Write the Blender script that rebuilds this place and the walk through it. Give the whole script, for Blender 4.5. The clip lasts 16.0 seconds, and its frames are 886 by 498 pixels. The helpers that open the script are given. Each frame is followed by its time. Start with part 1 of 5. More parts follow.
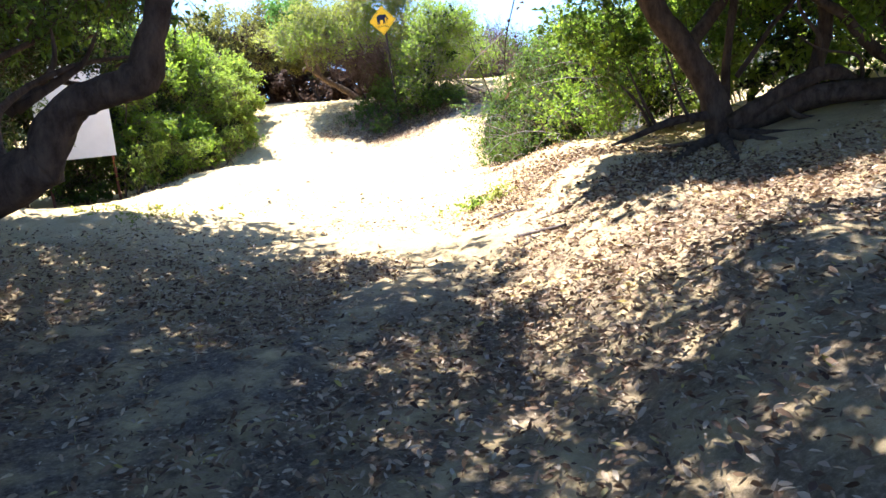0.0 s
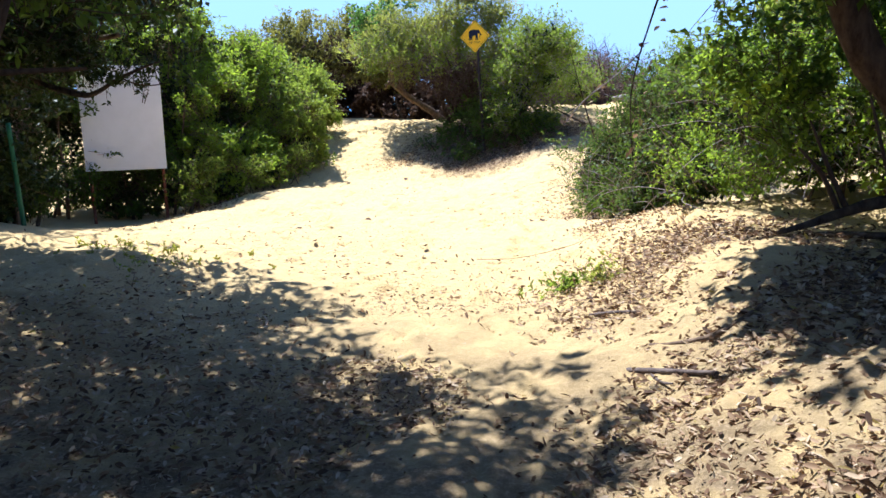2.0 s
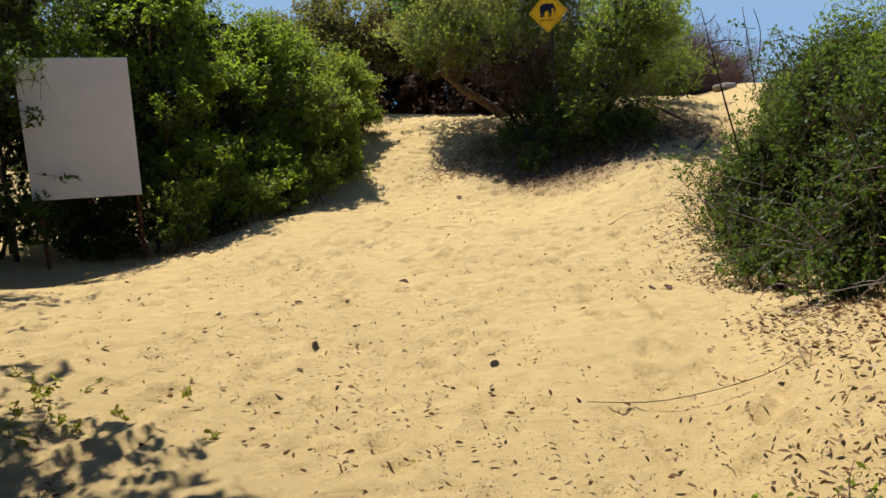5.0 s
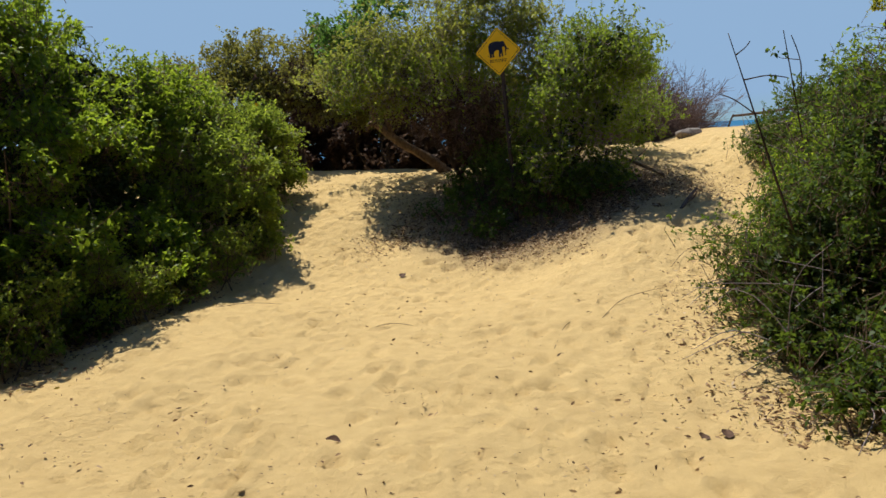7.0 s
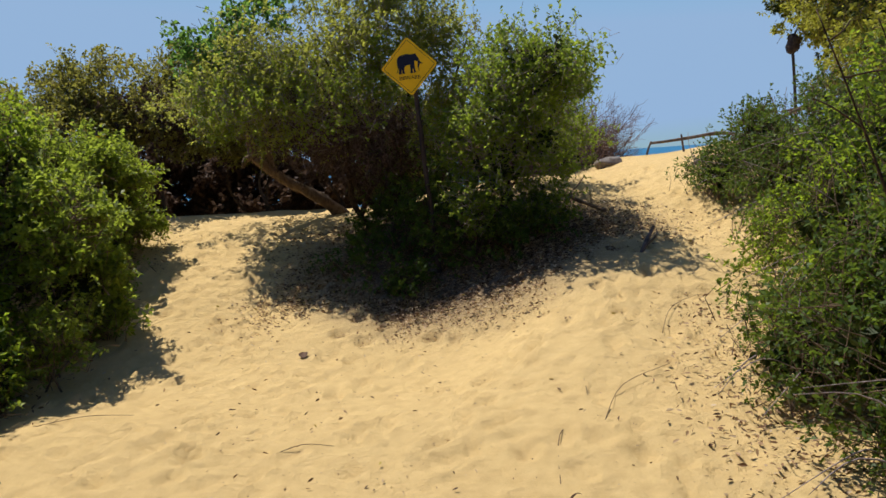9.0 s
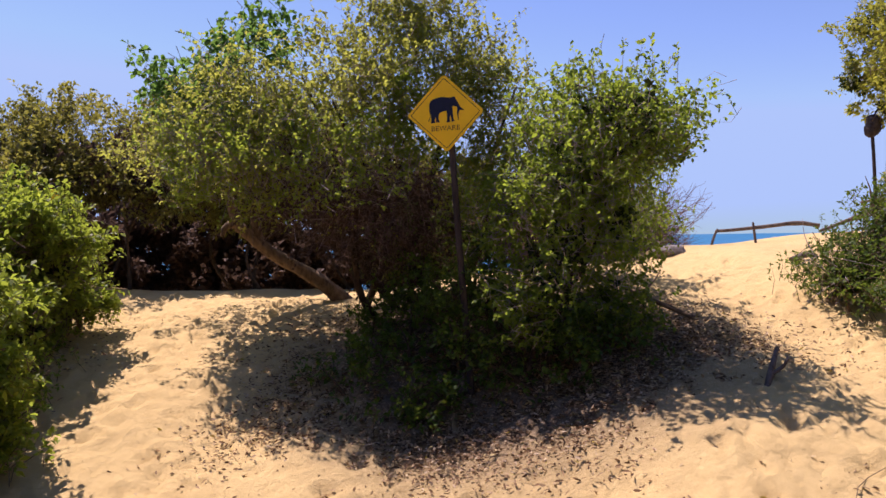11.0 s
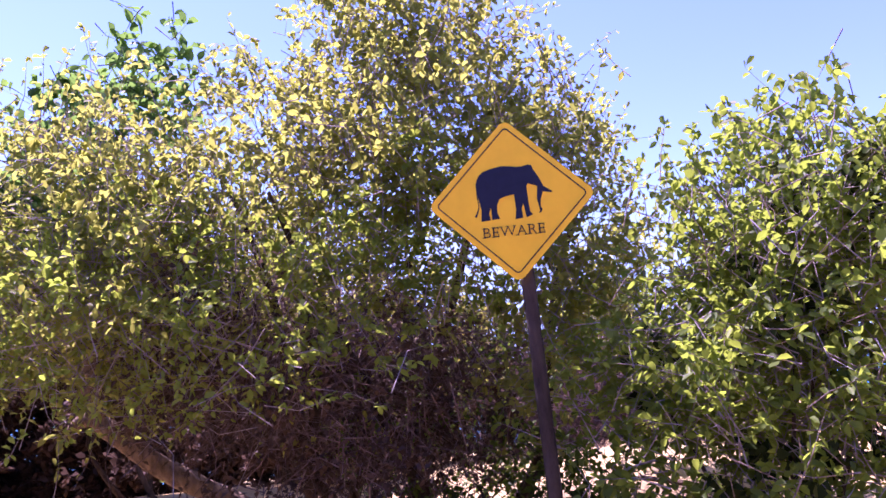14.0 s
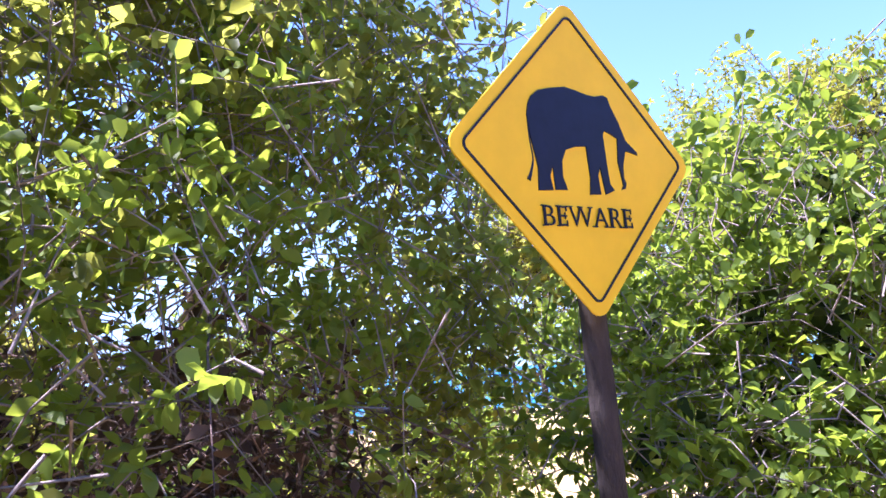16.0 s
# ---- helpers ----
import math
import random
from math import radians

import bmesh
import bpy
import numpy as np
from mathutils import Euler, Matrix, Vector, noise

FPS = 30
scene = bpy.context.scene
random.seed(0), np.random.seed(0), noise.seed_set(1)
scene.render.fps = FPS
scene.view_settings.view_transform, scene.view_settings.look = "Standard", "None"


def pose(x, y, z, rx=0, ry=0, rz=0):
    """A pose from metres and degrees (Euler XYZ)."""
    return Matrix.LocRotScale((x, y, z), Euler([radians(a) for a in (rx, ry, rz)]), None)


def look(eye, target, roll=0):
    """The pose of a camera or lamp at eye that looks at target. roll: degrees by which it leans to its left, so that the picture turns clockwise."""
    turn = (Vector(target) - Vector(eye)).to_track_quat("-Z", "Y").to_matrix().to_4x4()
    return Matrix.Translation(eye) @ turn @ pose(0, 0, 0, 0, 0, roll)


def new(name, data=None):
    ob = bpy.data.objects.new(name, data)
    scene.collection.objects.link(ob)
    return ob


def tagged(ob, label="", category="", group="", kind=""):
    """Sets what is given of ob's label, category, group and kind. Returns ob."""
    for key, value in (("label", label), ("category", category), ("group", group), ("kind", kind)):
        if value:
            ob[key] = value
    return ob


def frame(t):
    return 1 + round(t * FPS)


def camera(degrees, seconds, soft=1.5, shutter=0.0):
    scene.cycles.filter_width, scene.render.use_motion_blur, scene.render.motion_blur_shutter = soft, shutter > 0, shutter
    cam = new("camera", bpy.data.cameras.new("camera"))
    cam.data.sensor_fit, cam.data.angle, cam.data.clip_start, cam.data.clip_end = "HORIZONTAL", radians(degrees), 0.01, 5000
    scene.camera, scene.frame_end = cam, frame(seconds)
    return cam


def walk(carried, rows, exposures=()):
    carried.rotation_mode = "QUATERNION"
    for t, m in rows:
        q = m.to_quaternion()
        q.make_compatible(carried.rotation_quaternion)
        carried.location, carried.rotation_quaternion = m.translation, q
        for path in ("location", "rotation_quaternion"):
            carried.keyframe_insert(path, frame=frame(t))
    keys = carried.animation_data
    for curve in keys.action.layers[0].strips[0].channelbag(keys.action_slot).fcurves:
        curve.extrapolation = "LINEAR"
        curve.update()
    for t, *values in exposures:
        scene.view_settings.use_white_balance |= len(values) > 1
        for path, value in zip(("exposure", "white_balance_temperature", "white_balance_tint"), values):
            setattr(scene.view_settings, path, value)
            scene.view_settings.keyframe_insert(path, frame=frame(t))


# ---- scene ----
cam = camera(62.3, 16.0)
PATH = [
    (0, (0.146, -0.395, 1.585), (0.158, 1.555, 1.141), -4.2),
    (0.5, (0.179, 0.013, 1.581), (0.102, 1.966, 1.159), -1.8),
    (1, (0.174, 0.456, 1.648), (0.023, 2.391, 1.163), -3.0),
    (1.5, (0.212, 0.942, 1.687), (0.139, 2.893, 1.254), -3.7),
    (2, (0.167, 1.379, 1.722), (-0.035, 3.329, 1.328), -0.6),
    (2.5, (0.052, 1.88, 1.781), (-0.189, 3.816, 1.34), -0.6),
    (3, (0.061, 2.39, 1.781), (-0.162, 4.355, 1.479), -1.8),
    (3.5, (0.023, 2.776, 1.837), (-0.35, 4.712, 1.499), -1.0),
    (3.7, (-0.029, 2.956, 1.842), (-0.366, 4.891, 1.464), -0.1),
    (5.8, (-0.499, 5.232, 1.904), (-0.812, 7.16, 1.473), -2.9),
    (6, (-0.566, 5.424, 1.9), (-0.861, 7.357, 1.482), -3.0),
    (6.5, (-0.654, 5.922, 1.945), (-0.984, 7.872, 1.643), -1.4),
    (7, (-0.678, 6.344, 1.956), (-0.847, 8.312, 1.643), -2.6),
    (7.5, (-0.839, 6.76, 1.976), (-0.737, 8.721, 1.598), -4.3),
    (8, (-0.858, 7.277, 1.965), (-0.73, 9.257, 1.713), -3.8),
    (8.2, (-0.913, 7.451, 1.965), (-0.812, 9.434, 1.721), -3.5),
    (10.3, (-1.323, 9.659, 1.933), (-0.991, 11.617, 1.698), -4.0),
    (10.5, (-1.316, 9.854, 1.893), (-1.016, 11.817, 1.657), -3.7),
    (11, (-1.238, 10.373, 1.994), (-1.057, 12.364, 1.961), -0.8),
    (11.5, (-1.278, 10.996, 2.041), (-0.974, 12.966, 2.207), 0.3),
    (12, (-1.336, 11.485, 2.09), (-0.984, 13.449, 2.22), -1.2),
    (12.5, (-1.209, 12.02, 2.179), (-1.154, 14.003, 2.431), -0.3),
    (13, (-1.334, 12.49, 2.194), (-1.312, 14.482, 2.365), -0.2),
    (13.5, (-1.343, 13.007, 2.219), (-1.017, 14.961, 2.519), 0.3),
    (14, (-1.394, 13.537, 2.362), (-1.05, 15.481, 2.683), -2.8),
    (14.5, (-1.472, 13.947, 2.403), (-0.993, 15.856, 2.755), -0.2),
    (15, (-1.639, 14.307, 2.424), (-0.834, 16.101, 2.792), -3.6),
    (15.5, (-1.772, 14.807, 2.465), (-0.674, 16.446, 2.794), -2.6),
    (16, (-1.84, 15.393, 2.582), (-0.352, 16.689, 2.907), -3.4),
]
EXPOSURES = [(0, 2.25, 5450, 13), (1.0, 1.8, 5350, 12), (2.0, 1.25, 5350, 13), (3.0, 0.75, 5600, 10), (4.5, 0.35, 6200, 9), (6.0, 0.12, 6500, 8), (8.0, 0.17, 6600, 9), (10.3, 0.28, 6500, 22), (11.5, 0.82, 6550, 44), (12.5, 1.15, 6000, 60), (14.0, 1.68, 5600, 76), (15.0, 1.95, 5450, 52), (16.0, 2.15, 5600, 32)]
walk(cam, [(t, look(eye, target, roll)) for t, eye, target, roll in PATH], EXPOSURES)

# ---- world, sun ----
SUN_EL, SUN_DIR = 63.0, Vector((-0.68, 0.73, 0))
sun_vec = SUN_DIR.normalized() * math.cos(radians(SUN_EL)) + Vector((0, 0, math.sin(radians(SUN_EL))))
world = bpy.data.worlds.new("sky")
scene.world = world
world.use_nodes = True
wn = world.node_tree
sky = wn.nodes.new("ShaderNodeTexSky")
sky.sky_type, sky.sun_disc = "NISHITA", False
sky.sun_elevation = radians(SUN_EL)
sky.sun_rotation = math.atan2(sun_vec.x, sun_vec.y)
sky.dust_density, sky.air_density, sky.ozone_density = 0.1, 1.1, 5.0
haze = wn.nodes.new("ShaderNodeMix")
haze.data_type, haze.blend_type = "RGBA", "MULTIPLY"
haze.inputs[0].default_value, haze.inputs[7].default_value = 1.0, (0.94, 0.97, 1.10, 1)
wn.links.new(sky.outputs[0], haze.inputs[6])
pale = wn.nodes.new("ShaderNodeMix")
pale.data_type, pale.blend_type = "RGBA", "DARKEN"
pale.inputs[0].default_value, pale.inputs[7].default_value = 1.0, (2.7, 4.2, 6.4, 1)
wn.links.new(haze.outputs[2], pale.inputs[6])
wn.links.new(pale.outputs[2], wn.nodes["Background"].inputs[0])
wn.nodes["Background"].inputs[1].default_value = 0.095
sun = new("sun", bpy.data.lights.new("sun", "SUN"))
sun.data.energy, sun.data.angle, sun.data.color = 5.0, radians(0.53), (1.0, 0.95, 0.86)
sun.matrix_world = look(sun_vec * 30, (0, 0, 0))


# ---- materials ----
def mat(name, rough=0.8, spec=0.3):
    m = bpy.data.materials.new(name)
    m.use_nodes = True
    b = m.node_tree.nodes["Principled BSDF"]
    b.inputs["Roughness"].default_value = rough
    b.inputs["Specular IOR Level"].default_value = spec
    return m, m.node_tree, b


def node(nt, kind, **values):
    n = nt.nodes.new(kind)
    for key, value in values.items():
        n.inputs[key].default_value = value
    return n


def ramp(nt, fac, stops):
    r = nt.nodes.new("ShaderNodeValToRGB")
    els = r.color_ramp.elements
    while len(els) < len(stops):
        els.new(0.5)
    for e, (p, c) in zip(els, stops):
        e.position, e.color = p, (*c, 1)
    nt.links.new(fac, r.inputs[0])
    return r.outputs[0]


def mixed(nt, fac, a, b, mode="MIX"):
    n = nt.nodes.new("ShaderNodeMix")
    n.data_type, n.blend_type = "RGBA", mode
    for value, slot in ((fac, n.inputs[0]), (a, n.inputs[6]), (b, n.inputs[7])):
        if isinstance(value, (int, float)):
            slot.default_value = value
        elif isinstance(value, tuple):
            slot.default_value = (*value, 1)
        else:
            nt.links.new(value, slot)
    return n.outputs[2]


def grain(nt, scale, detail=4.0, coords="Object", rough=0.6):
    tc = nt.nodes.new("ShaderNodeTexCoord")
    n = node(nt, "ShaderNodeTexNoise", Scale=scale, Detail=detail, Roughness=rough)
    nt.links.new(tc.outputs[coords], n.inputs["Vector"])
    return n.outputs["Fac"]


def bump(nt, b, height, strength, distance):
    n = node(nt, "ShaderNodeBump", Strength=strength, Distance=distance)
    nt.links.new(height, n.inputs["Height"])
    nt.links.new(n.outputs[0], b.inputs["Normal"])
    return n


def sand_material():
    m, nt, b = mat("sand", 0.95, 0.12)
    fine, mid, big = grain(nt, 420.0, 3.0), grain(nt, 9.0, 6.0), grain(nt, 0.7, 3.0)
    tone = ramp(nt, big, [(0.3, (0.60, 0.425, 0.175)), (0.7, (0.70, 0.505, 0.215))])
    tone = mixed(nt, 0.55, tone, ramp(nt, mid, [(0.32, (0.52, 0.355, 0.14)), (0.62, (0.72, 0.525, 0.225))]))
    tone = mixed(nt, 0.35, tone, ramp(nt, fine, [(0.3, (0.33, 0.21, 0.09)), (0.7, (0.80, 0.61, 0.34))]))
    # leaf mould trodden into the sand under the trees at the start and under the tree by the sign, darkened to carry
    # their shade
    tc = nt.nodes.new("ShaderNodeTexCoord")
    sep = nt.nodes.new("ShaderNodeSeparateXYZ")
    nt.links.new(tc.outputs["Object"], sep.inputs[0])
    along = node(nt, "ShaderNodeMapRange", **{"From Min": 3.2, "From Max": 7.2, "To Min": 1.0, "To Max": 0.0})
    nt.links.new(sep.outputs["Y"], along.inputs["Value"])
    # slightly heavier to the left, so that the shaded side is painted darker
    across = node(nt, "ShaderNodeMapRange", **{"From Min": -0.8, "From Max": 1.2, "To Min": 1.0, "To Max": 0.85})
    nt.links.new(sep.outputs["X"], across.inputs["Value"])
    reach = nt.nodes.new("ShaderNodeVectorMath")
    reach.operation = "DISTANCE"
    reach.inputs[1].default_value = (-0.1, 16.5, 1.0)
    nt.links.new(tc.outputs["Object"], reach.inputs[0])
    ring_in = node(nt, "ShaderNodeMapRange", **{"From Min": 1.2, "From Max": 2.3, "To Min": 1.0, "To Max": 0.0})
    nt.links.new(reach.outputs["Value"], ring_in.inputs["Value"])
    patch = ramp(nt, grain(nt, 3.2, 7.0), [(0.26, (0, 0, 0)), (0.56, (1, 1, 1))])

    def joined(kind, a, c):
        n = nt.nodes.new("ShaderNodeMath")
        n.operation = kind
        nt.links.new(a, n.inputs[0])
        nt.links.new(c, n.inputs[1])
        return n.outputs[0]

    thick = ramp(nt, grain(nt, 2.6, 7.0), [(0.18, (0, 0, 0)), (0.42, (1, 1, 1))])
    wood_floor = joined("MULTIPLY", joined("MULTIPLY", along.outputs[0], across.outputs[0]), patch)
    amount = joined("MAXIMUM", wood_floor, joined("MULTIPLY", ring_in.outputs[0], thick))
    shade_mould = ramp(nt, grain(nt, 38.0, 8.0, rough=0.75), [(0.3, (0.05, 0.036, 0.025)), (0.5, (0.15, 0.108, 0.07)), (0.7, (0.40, 0.295, 0.19))])
    tone = mixed(nt, amount, tone, shade_mould)
    nt.links.new(tone, b.inputs["Base Color"])
    dents = node(nt, "ShaderNodeTexVoronoi", Scale=8.5, Randomness=1.0)
    dents.feature = "SMOOTH_F1"
    nt.links.new(tc.outputs["Object"], dents.inputs["Vector"])
    rough_h = mixed(nt, 0.45, grain(nt, 16.0, 9.0, rough=0.66), dents.outputs["Distance"])
    rough_h = mixed(nt, 0.12, rough_h, fine)
    bump(nt, b, rough_h, 1.0, 0.05)
    return m


def leaf_material(name, dark, light, glow, spec=0.22, through_light=0.58):
    """Leaf: a thin blade that lets sunlight through; each blade has its own tone."""
    m, nt, b = mat(name, 0.5, spec)
    geo = nt.nodes.new("ShaderNodeNewGeometry")
    tone = ramp(nt, geo.outputs["Random Per Island"], [(0.0, dark), (0.55, light), (0.93, light), (1.0, glow)])
    tone = mixed(nt, 0.35, tone, ramp(nt, grain(nt, 1.3, 3.0), [(0.35, dark), (0.65, light)]))
    nt.links.new(tone, b.inputs["Base Color"])
    tr = nt.nodes.new("ShaderNodeBsdfTranslucent")
    nt.links.new(mixed(nt, 0.6, tone, glow), tr.inputs["Color"])
    mx = nt.nodes.new("ShaderNodeMixShader")
    mx.inputs[0].default_value = through_light
    nt.links.new(b.outputs[0], mx.inputs[1])
    nt.links.new(tr.outputs[0], mx.inputs[2])
    nt.links.new(mx.outputs[0], nt.nodes["Material Output"].inputs["Surface"])
    return m


def bark_material(name, dark, light, scale=18.0):
    m, nt, b = mat(name, 0.92, 0.15)
    tc = nt.nodes.new("ShaderNodeTexCoord")
    mp = nt.nodes.new("ShaderNodeMapping")
    mp.inputs["Scale"].default_value = (1, 1, 0.35)
    nt.links.new(tc.outputs["Object"], mp.inputs["Vector"])
    n = node(nt, "ShaderNodeTexNoise", Scale=scale, Detail=7.0, Roughness=0.7)
    nt.links.new(mp.outputs[0], n.inputs["Vector"])
    tone = ramp(nt, n.outputs["Fac"], [(0.32, dark), (0.68, light)])
    nt.links.new(tone, b.inputs["Base Color"])
    bump(nt, b, n.outputs["Fac"], 0.8, 0.02)
    return m


def plain_material(name, colour, rough, spec=0.3, vary=0.25, scale=25.0, strength=0.1):
    m, nt, b = mat(name, rough, spec)
    n = grain(nt, scale, 6.0)
    low = tuple(c * (1 - vary) for c in colour)
    nt.links.new(ramp(nt, n, [(0.3, low), (0.6, colour)]), b.inputs["Base Color"])
    bump(nt, b, n, strength, 0.005)
    return m


def litter_material():
    m, nt, b = mat("dead_leaf", 0.7, 0.25)
    geo = nt.nodes.new("ShaderNodeNewGeometry")
    tone = ramp(nt, geo.outputs["Random Per Island"], [(0.0, (0.06, 0.034, 0.02)), (0.35, (0.19, 0.11, 0.058)), (0.65, (0.38, 0.25, 0.14)), (0.95, (0.60, 0.47, 0.31)), (1.0, (0.42, 0.32, 0.06))])
    nt.links.new(tone, b.inputs["Base Color"])
    tr = nt.nodes.new("ShaderNodeBsdfTranslucent")
    nt.links.new(tone, tr.inputs["Color"])
    mx = nt.nodes.new("ShaderNodeMixShader")
    mx.inputs[0].default_value = 0.3
    nt.links.new(b.outputs[0], mx.inputs[1])
    nt.links.new(tr.outputs[0], mx.inputs[2])
    nt.links.new(mx.outputs[0], nt.nodes["Material Output"].inputs["Surface"])
    return m


def sea_material():
    m, nt, b = mat("sea", 0.55, 0.12)
    n = grain(nt, 0.05, 5.0)
    nt.links.new(ramp(nt, n, [(0.3, (0.012, 0.10, 0.20)), (0.7, (0.02, 0.15, 0.27))]), b.inputs["Base Color"])
    bump(nt, b, grain(nt, 0.6, 6.0), 0.6, 0.3)
    return m


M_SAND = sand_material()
M_SEA = sea_material()
M_LITTER = litter_material()
M_BRIGHT = leaf_material("leaf_fresh_green", (0.075, 0.115, 0.022), (0.17, 0.25, 0.04), (0.46, 0.55, 0.05), 0.3, 0.62)
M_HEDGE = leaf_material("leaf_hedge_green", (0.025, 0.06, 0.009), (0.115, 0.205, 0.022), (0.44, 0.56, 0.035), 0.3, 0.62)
M_SHRUB = leaf_material("leaf_shrub_green", (0.05, 0.085, 0.014), (0.125, 0.195, 0.03), (0.44, 0.55, 0.05), 0.3, 0.6)
# dry brown leaf, its tone darkened to stand for shaded hollows
M_DRY_SHADE = leaf_material("leaf_dry_brown_shade", (0.036, 0.022, 0.017), (0.105, 0.066, 0.05), (0.18, 0.12, 0.085), 0.08, 0.28)
M_OLIVE = leaf_material("leaf_olive", (0.06, 0.078, 0.02), (0.175, 0.20, 0.046), (0.54, 0.55, 0.08), 0.3, 0.7)
M_THICKET = leaf_material("leaf_thicket", (0.06, 0.065, 0.022), (0.20, 0.195, 0.055), (0.46, 0.43, 0.06), 0.2, 0.5)
M_YELLOW = leaf_material("leaf_yellow_green", (0.08, 0.10, 0.016), (0.22, 0.24, 0.036), (0.56, 0.55, 0.06), 0.25, 0.5)
# deep and near-black leaf greens, with shade put into their colour
M_DEEP_SHADE = leaf_material("leaf_deep_green_shade", (0.018, 0.04, 0.008), (0.06, 0.11, 0.016), (0.26, 0.36, 0.035), 0.22, 0.42)
M_CANOPY_SHADE = leaf_material("leaf_canopy_shade", (0.015, 0.024, 0.008), (0.035, 0.055, 0.014), (0.14, 0.17, 0.03), 0.12, 0.15)
M_VINE = leaf_material("leaf_creeper", (0.045, 0.10, 0.02), (0.09, 0.19, 0.038), (0.22, 0.38, 0.06))
M_BARK = bark_material("bark_brown", (0.028, 0.018, 0.013), (0.115, 0.078, 0.052))
M_BARK_PALE = bark_material("bark_pale", (0.08, 0.052, 0.034), (0.26, 0.18, 0.115))
M_TWIG = bark_material("twig_brown", (0.07, 0.045, 0.03), (0.21, 0.15, 0.10), 30.0)
M_TWIG_GREY = bark_material("twig_grey", (0.16, 0.12, 0.115), (0.42, 0.35, 0.335), 30.0)
M_TWIG_DRY = bark_material("twig_dry_brown", (0.09, 0.055, 0.05), (0.26, 0.185, 0.165), 30.0)
M_DRIFT = bark_material("driftwood", (0.05, 0.035, 0.03), (0.22, 0.17, 0.14), 14.0)
M_POST = bark_material("post_weathered", (0.02, 0.016, 0.016), (0.075, 0.06, 0.058), 12.0)
M_YELLOW_PAINT = plain_material("sign_yellow", (0.93, 0.56, 0.012), 0.5, 0.25, 0.10, 9.0, 0.03)
M_INK = plain_material("sign_dark_blue", (0.010, 0.012, 0.035), 0.5, 0.3, 0.3, 30.0, 0.02)
M_ALU = plain_material("sign_back_metal", (0.42, 0.42, 0.43), 0.5, 0.5)
M_BOARD = plain_material("board_white", (0.72, 0.74, 0.80), 0.55, 0.3, 0.08, 3.0, 0.05)
M_FAINT = plain_material("faded_print", (0.68, 0.60, 0.64), 0.6)
M_RUST = plain_material("leg_rust_red", (0.24, 0.085, 0.05), 0.75, 0.2, 0.5)
M_GREEN_PAINT = plain_material("post_green", (0.02, 0.12, 0.06), 0.6, 0.3, 0.4)
M_DRY = plain_material("dry_leaf", (0.12, 0.07, 0.045), 0.8, 0.2, 0.5, 8.0)
M_ROCK = bark_material("rock_grey", (0.10, 0.085, 0.075), (0.30, 0.26, 0.23), 9.0)


# ---- building helpers ----
def S(v, a, b):
    u = np.clip((v - a) / (b - a), 0, 1)
    return u * u * (3 - 2 * u)


def height(x, y):
    """Height of the sand: a trough between two banks, a rise to a crest and the fall to the beach."""
    x, y = np.asarray(x, float), np.asarray(y, float)
    z = 0.30 + 0.55 * S(x, 0.2, 1.8) * (1 - S(y, 7.5, 10.5)) + 0.5 * S(x, 1.8, 5) * (1 - S(y, 9, 12))
    z = z + 0.2 * S(-x, 1.2, 3.5) * (1 - S(y, 7, 10)) - 0.45 * S(-x, 3.6, 6.0) * S(y, 8.5, 11) * (1 - S(y, 13, 16)) + 0.25 * S(-x, 4, 7)
    r = S(x, -1.2, 1.0)
    z = z + 0.75 * r * S(y, 10.5, 17.5) + (0.98 - 0.48 * r) * S(y, 14, 19.5) + 0.25 * S(x, 2, 3.2) * S(y, 12, 16) + 0.2 * S(x, 3.2, 6) * S(y, 12, 18)
    z = z + 0.3 * np.exp(-((x + 0.4) ** 2 + (y - 17.3) ** 2) / 1.6)
    return z - 0.3 * S(y, 20.5, 24) - 5 * S(y, 23, 48) - 0.13 * np.exp(-((x + 0.4) ** 2 + (y - 15.9) ** 2) / 0.5)


def gz(x, y):
    return float(height(x, y))


def mesh_object(name, verts, faces, material, smooth=False):
    me = bpy.data.meshes.new(name)
    me.from_pydata(verts, [], faces)
    me.materials.append(material)
    if smooth:
        me.polygons.foreach_set("use_smooth", [True] * len(me.polygons))
    me.update()
    return new(name, me)


def array_mesh(name, co, loops, sides, material, smooth=False):
    """A mesh from numpy arrays, all faces with the same number of sides."""
    me = bpy.data.meshes.new(name)
    me.vertices.add(len(co))
    me.vertices.foreach_set("co", np.ascontiguousarray(co, dtype=np.float32).ravel())
    count = len(loops) // sides
    me.loops.add(len(loops))
    me.loops.foreach_set("vertex_index", np.ascontiguousarray(loops, dtype=np.int32))
    me.polygons.add(count)
    me.polygons.foreach_set("loop_start", np.arange(0, count * sides, sides, dtype=np.int32))
    if smooth:
        me.polygons.foreach_set("use_smooth", np.ones(count, dtype=bool))
    me.materials.append(material)
    me.update(calc_edges=True)
    return new(name, me)


def part(name, bm, material, parent, label=""):
    me = bpy.data.meshes.new(name)
    bm.to_mesh(me)
    bm.free()
    me.materials.append(material)
    ob = new(name, me)
    ob.parent = parent
    if label:
        tagged(ob, label)
    return ob


def under(ob, parent, label=""):
    ob.parent = parent
    if label:
        tagged(ob, label)
    return ob


def thing(name, label, category, group="", kind=""):
    return tagged(new(name), label, category, group, kind)


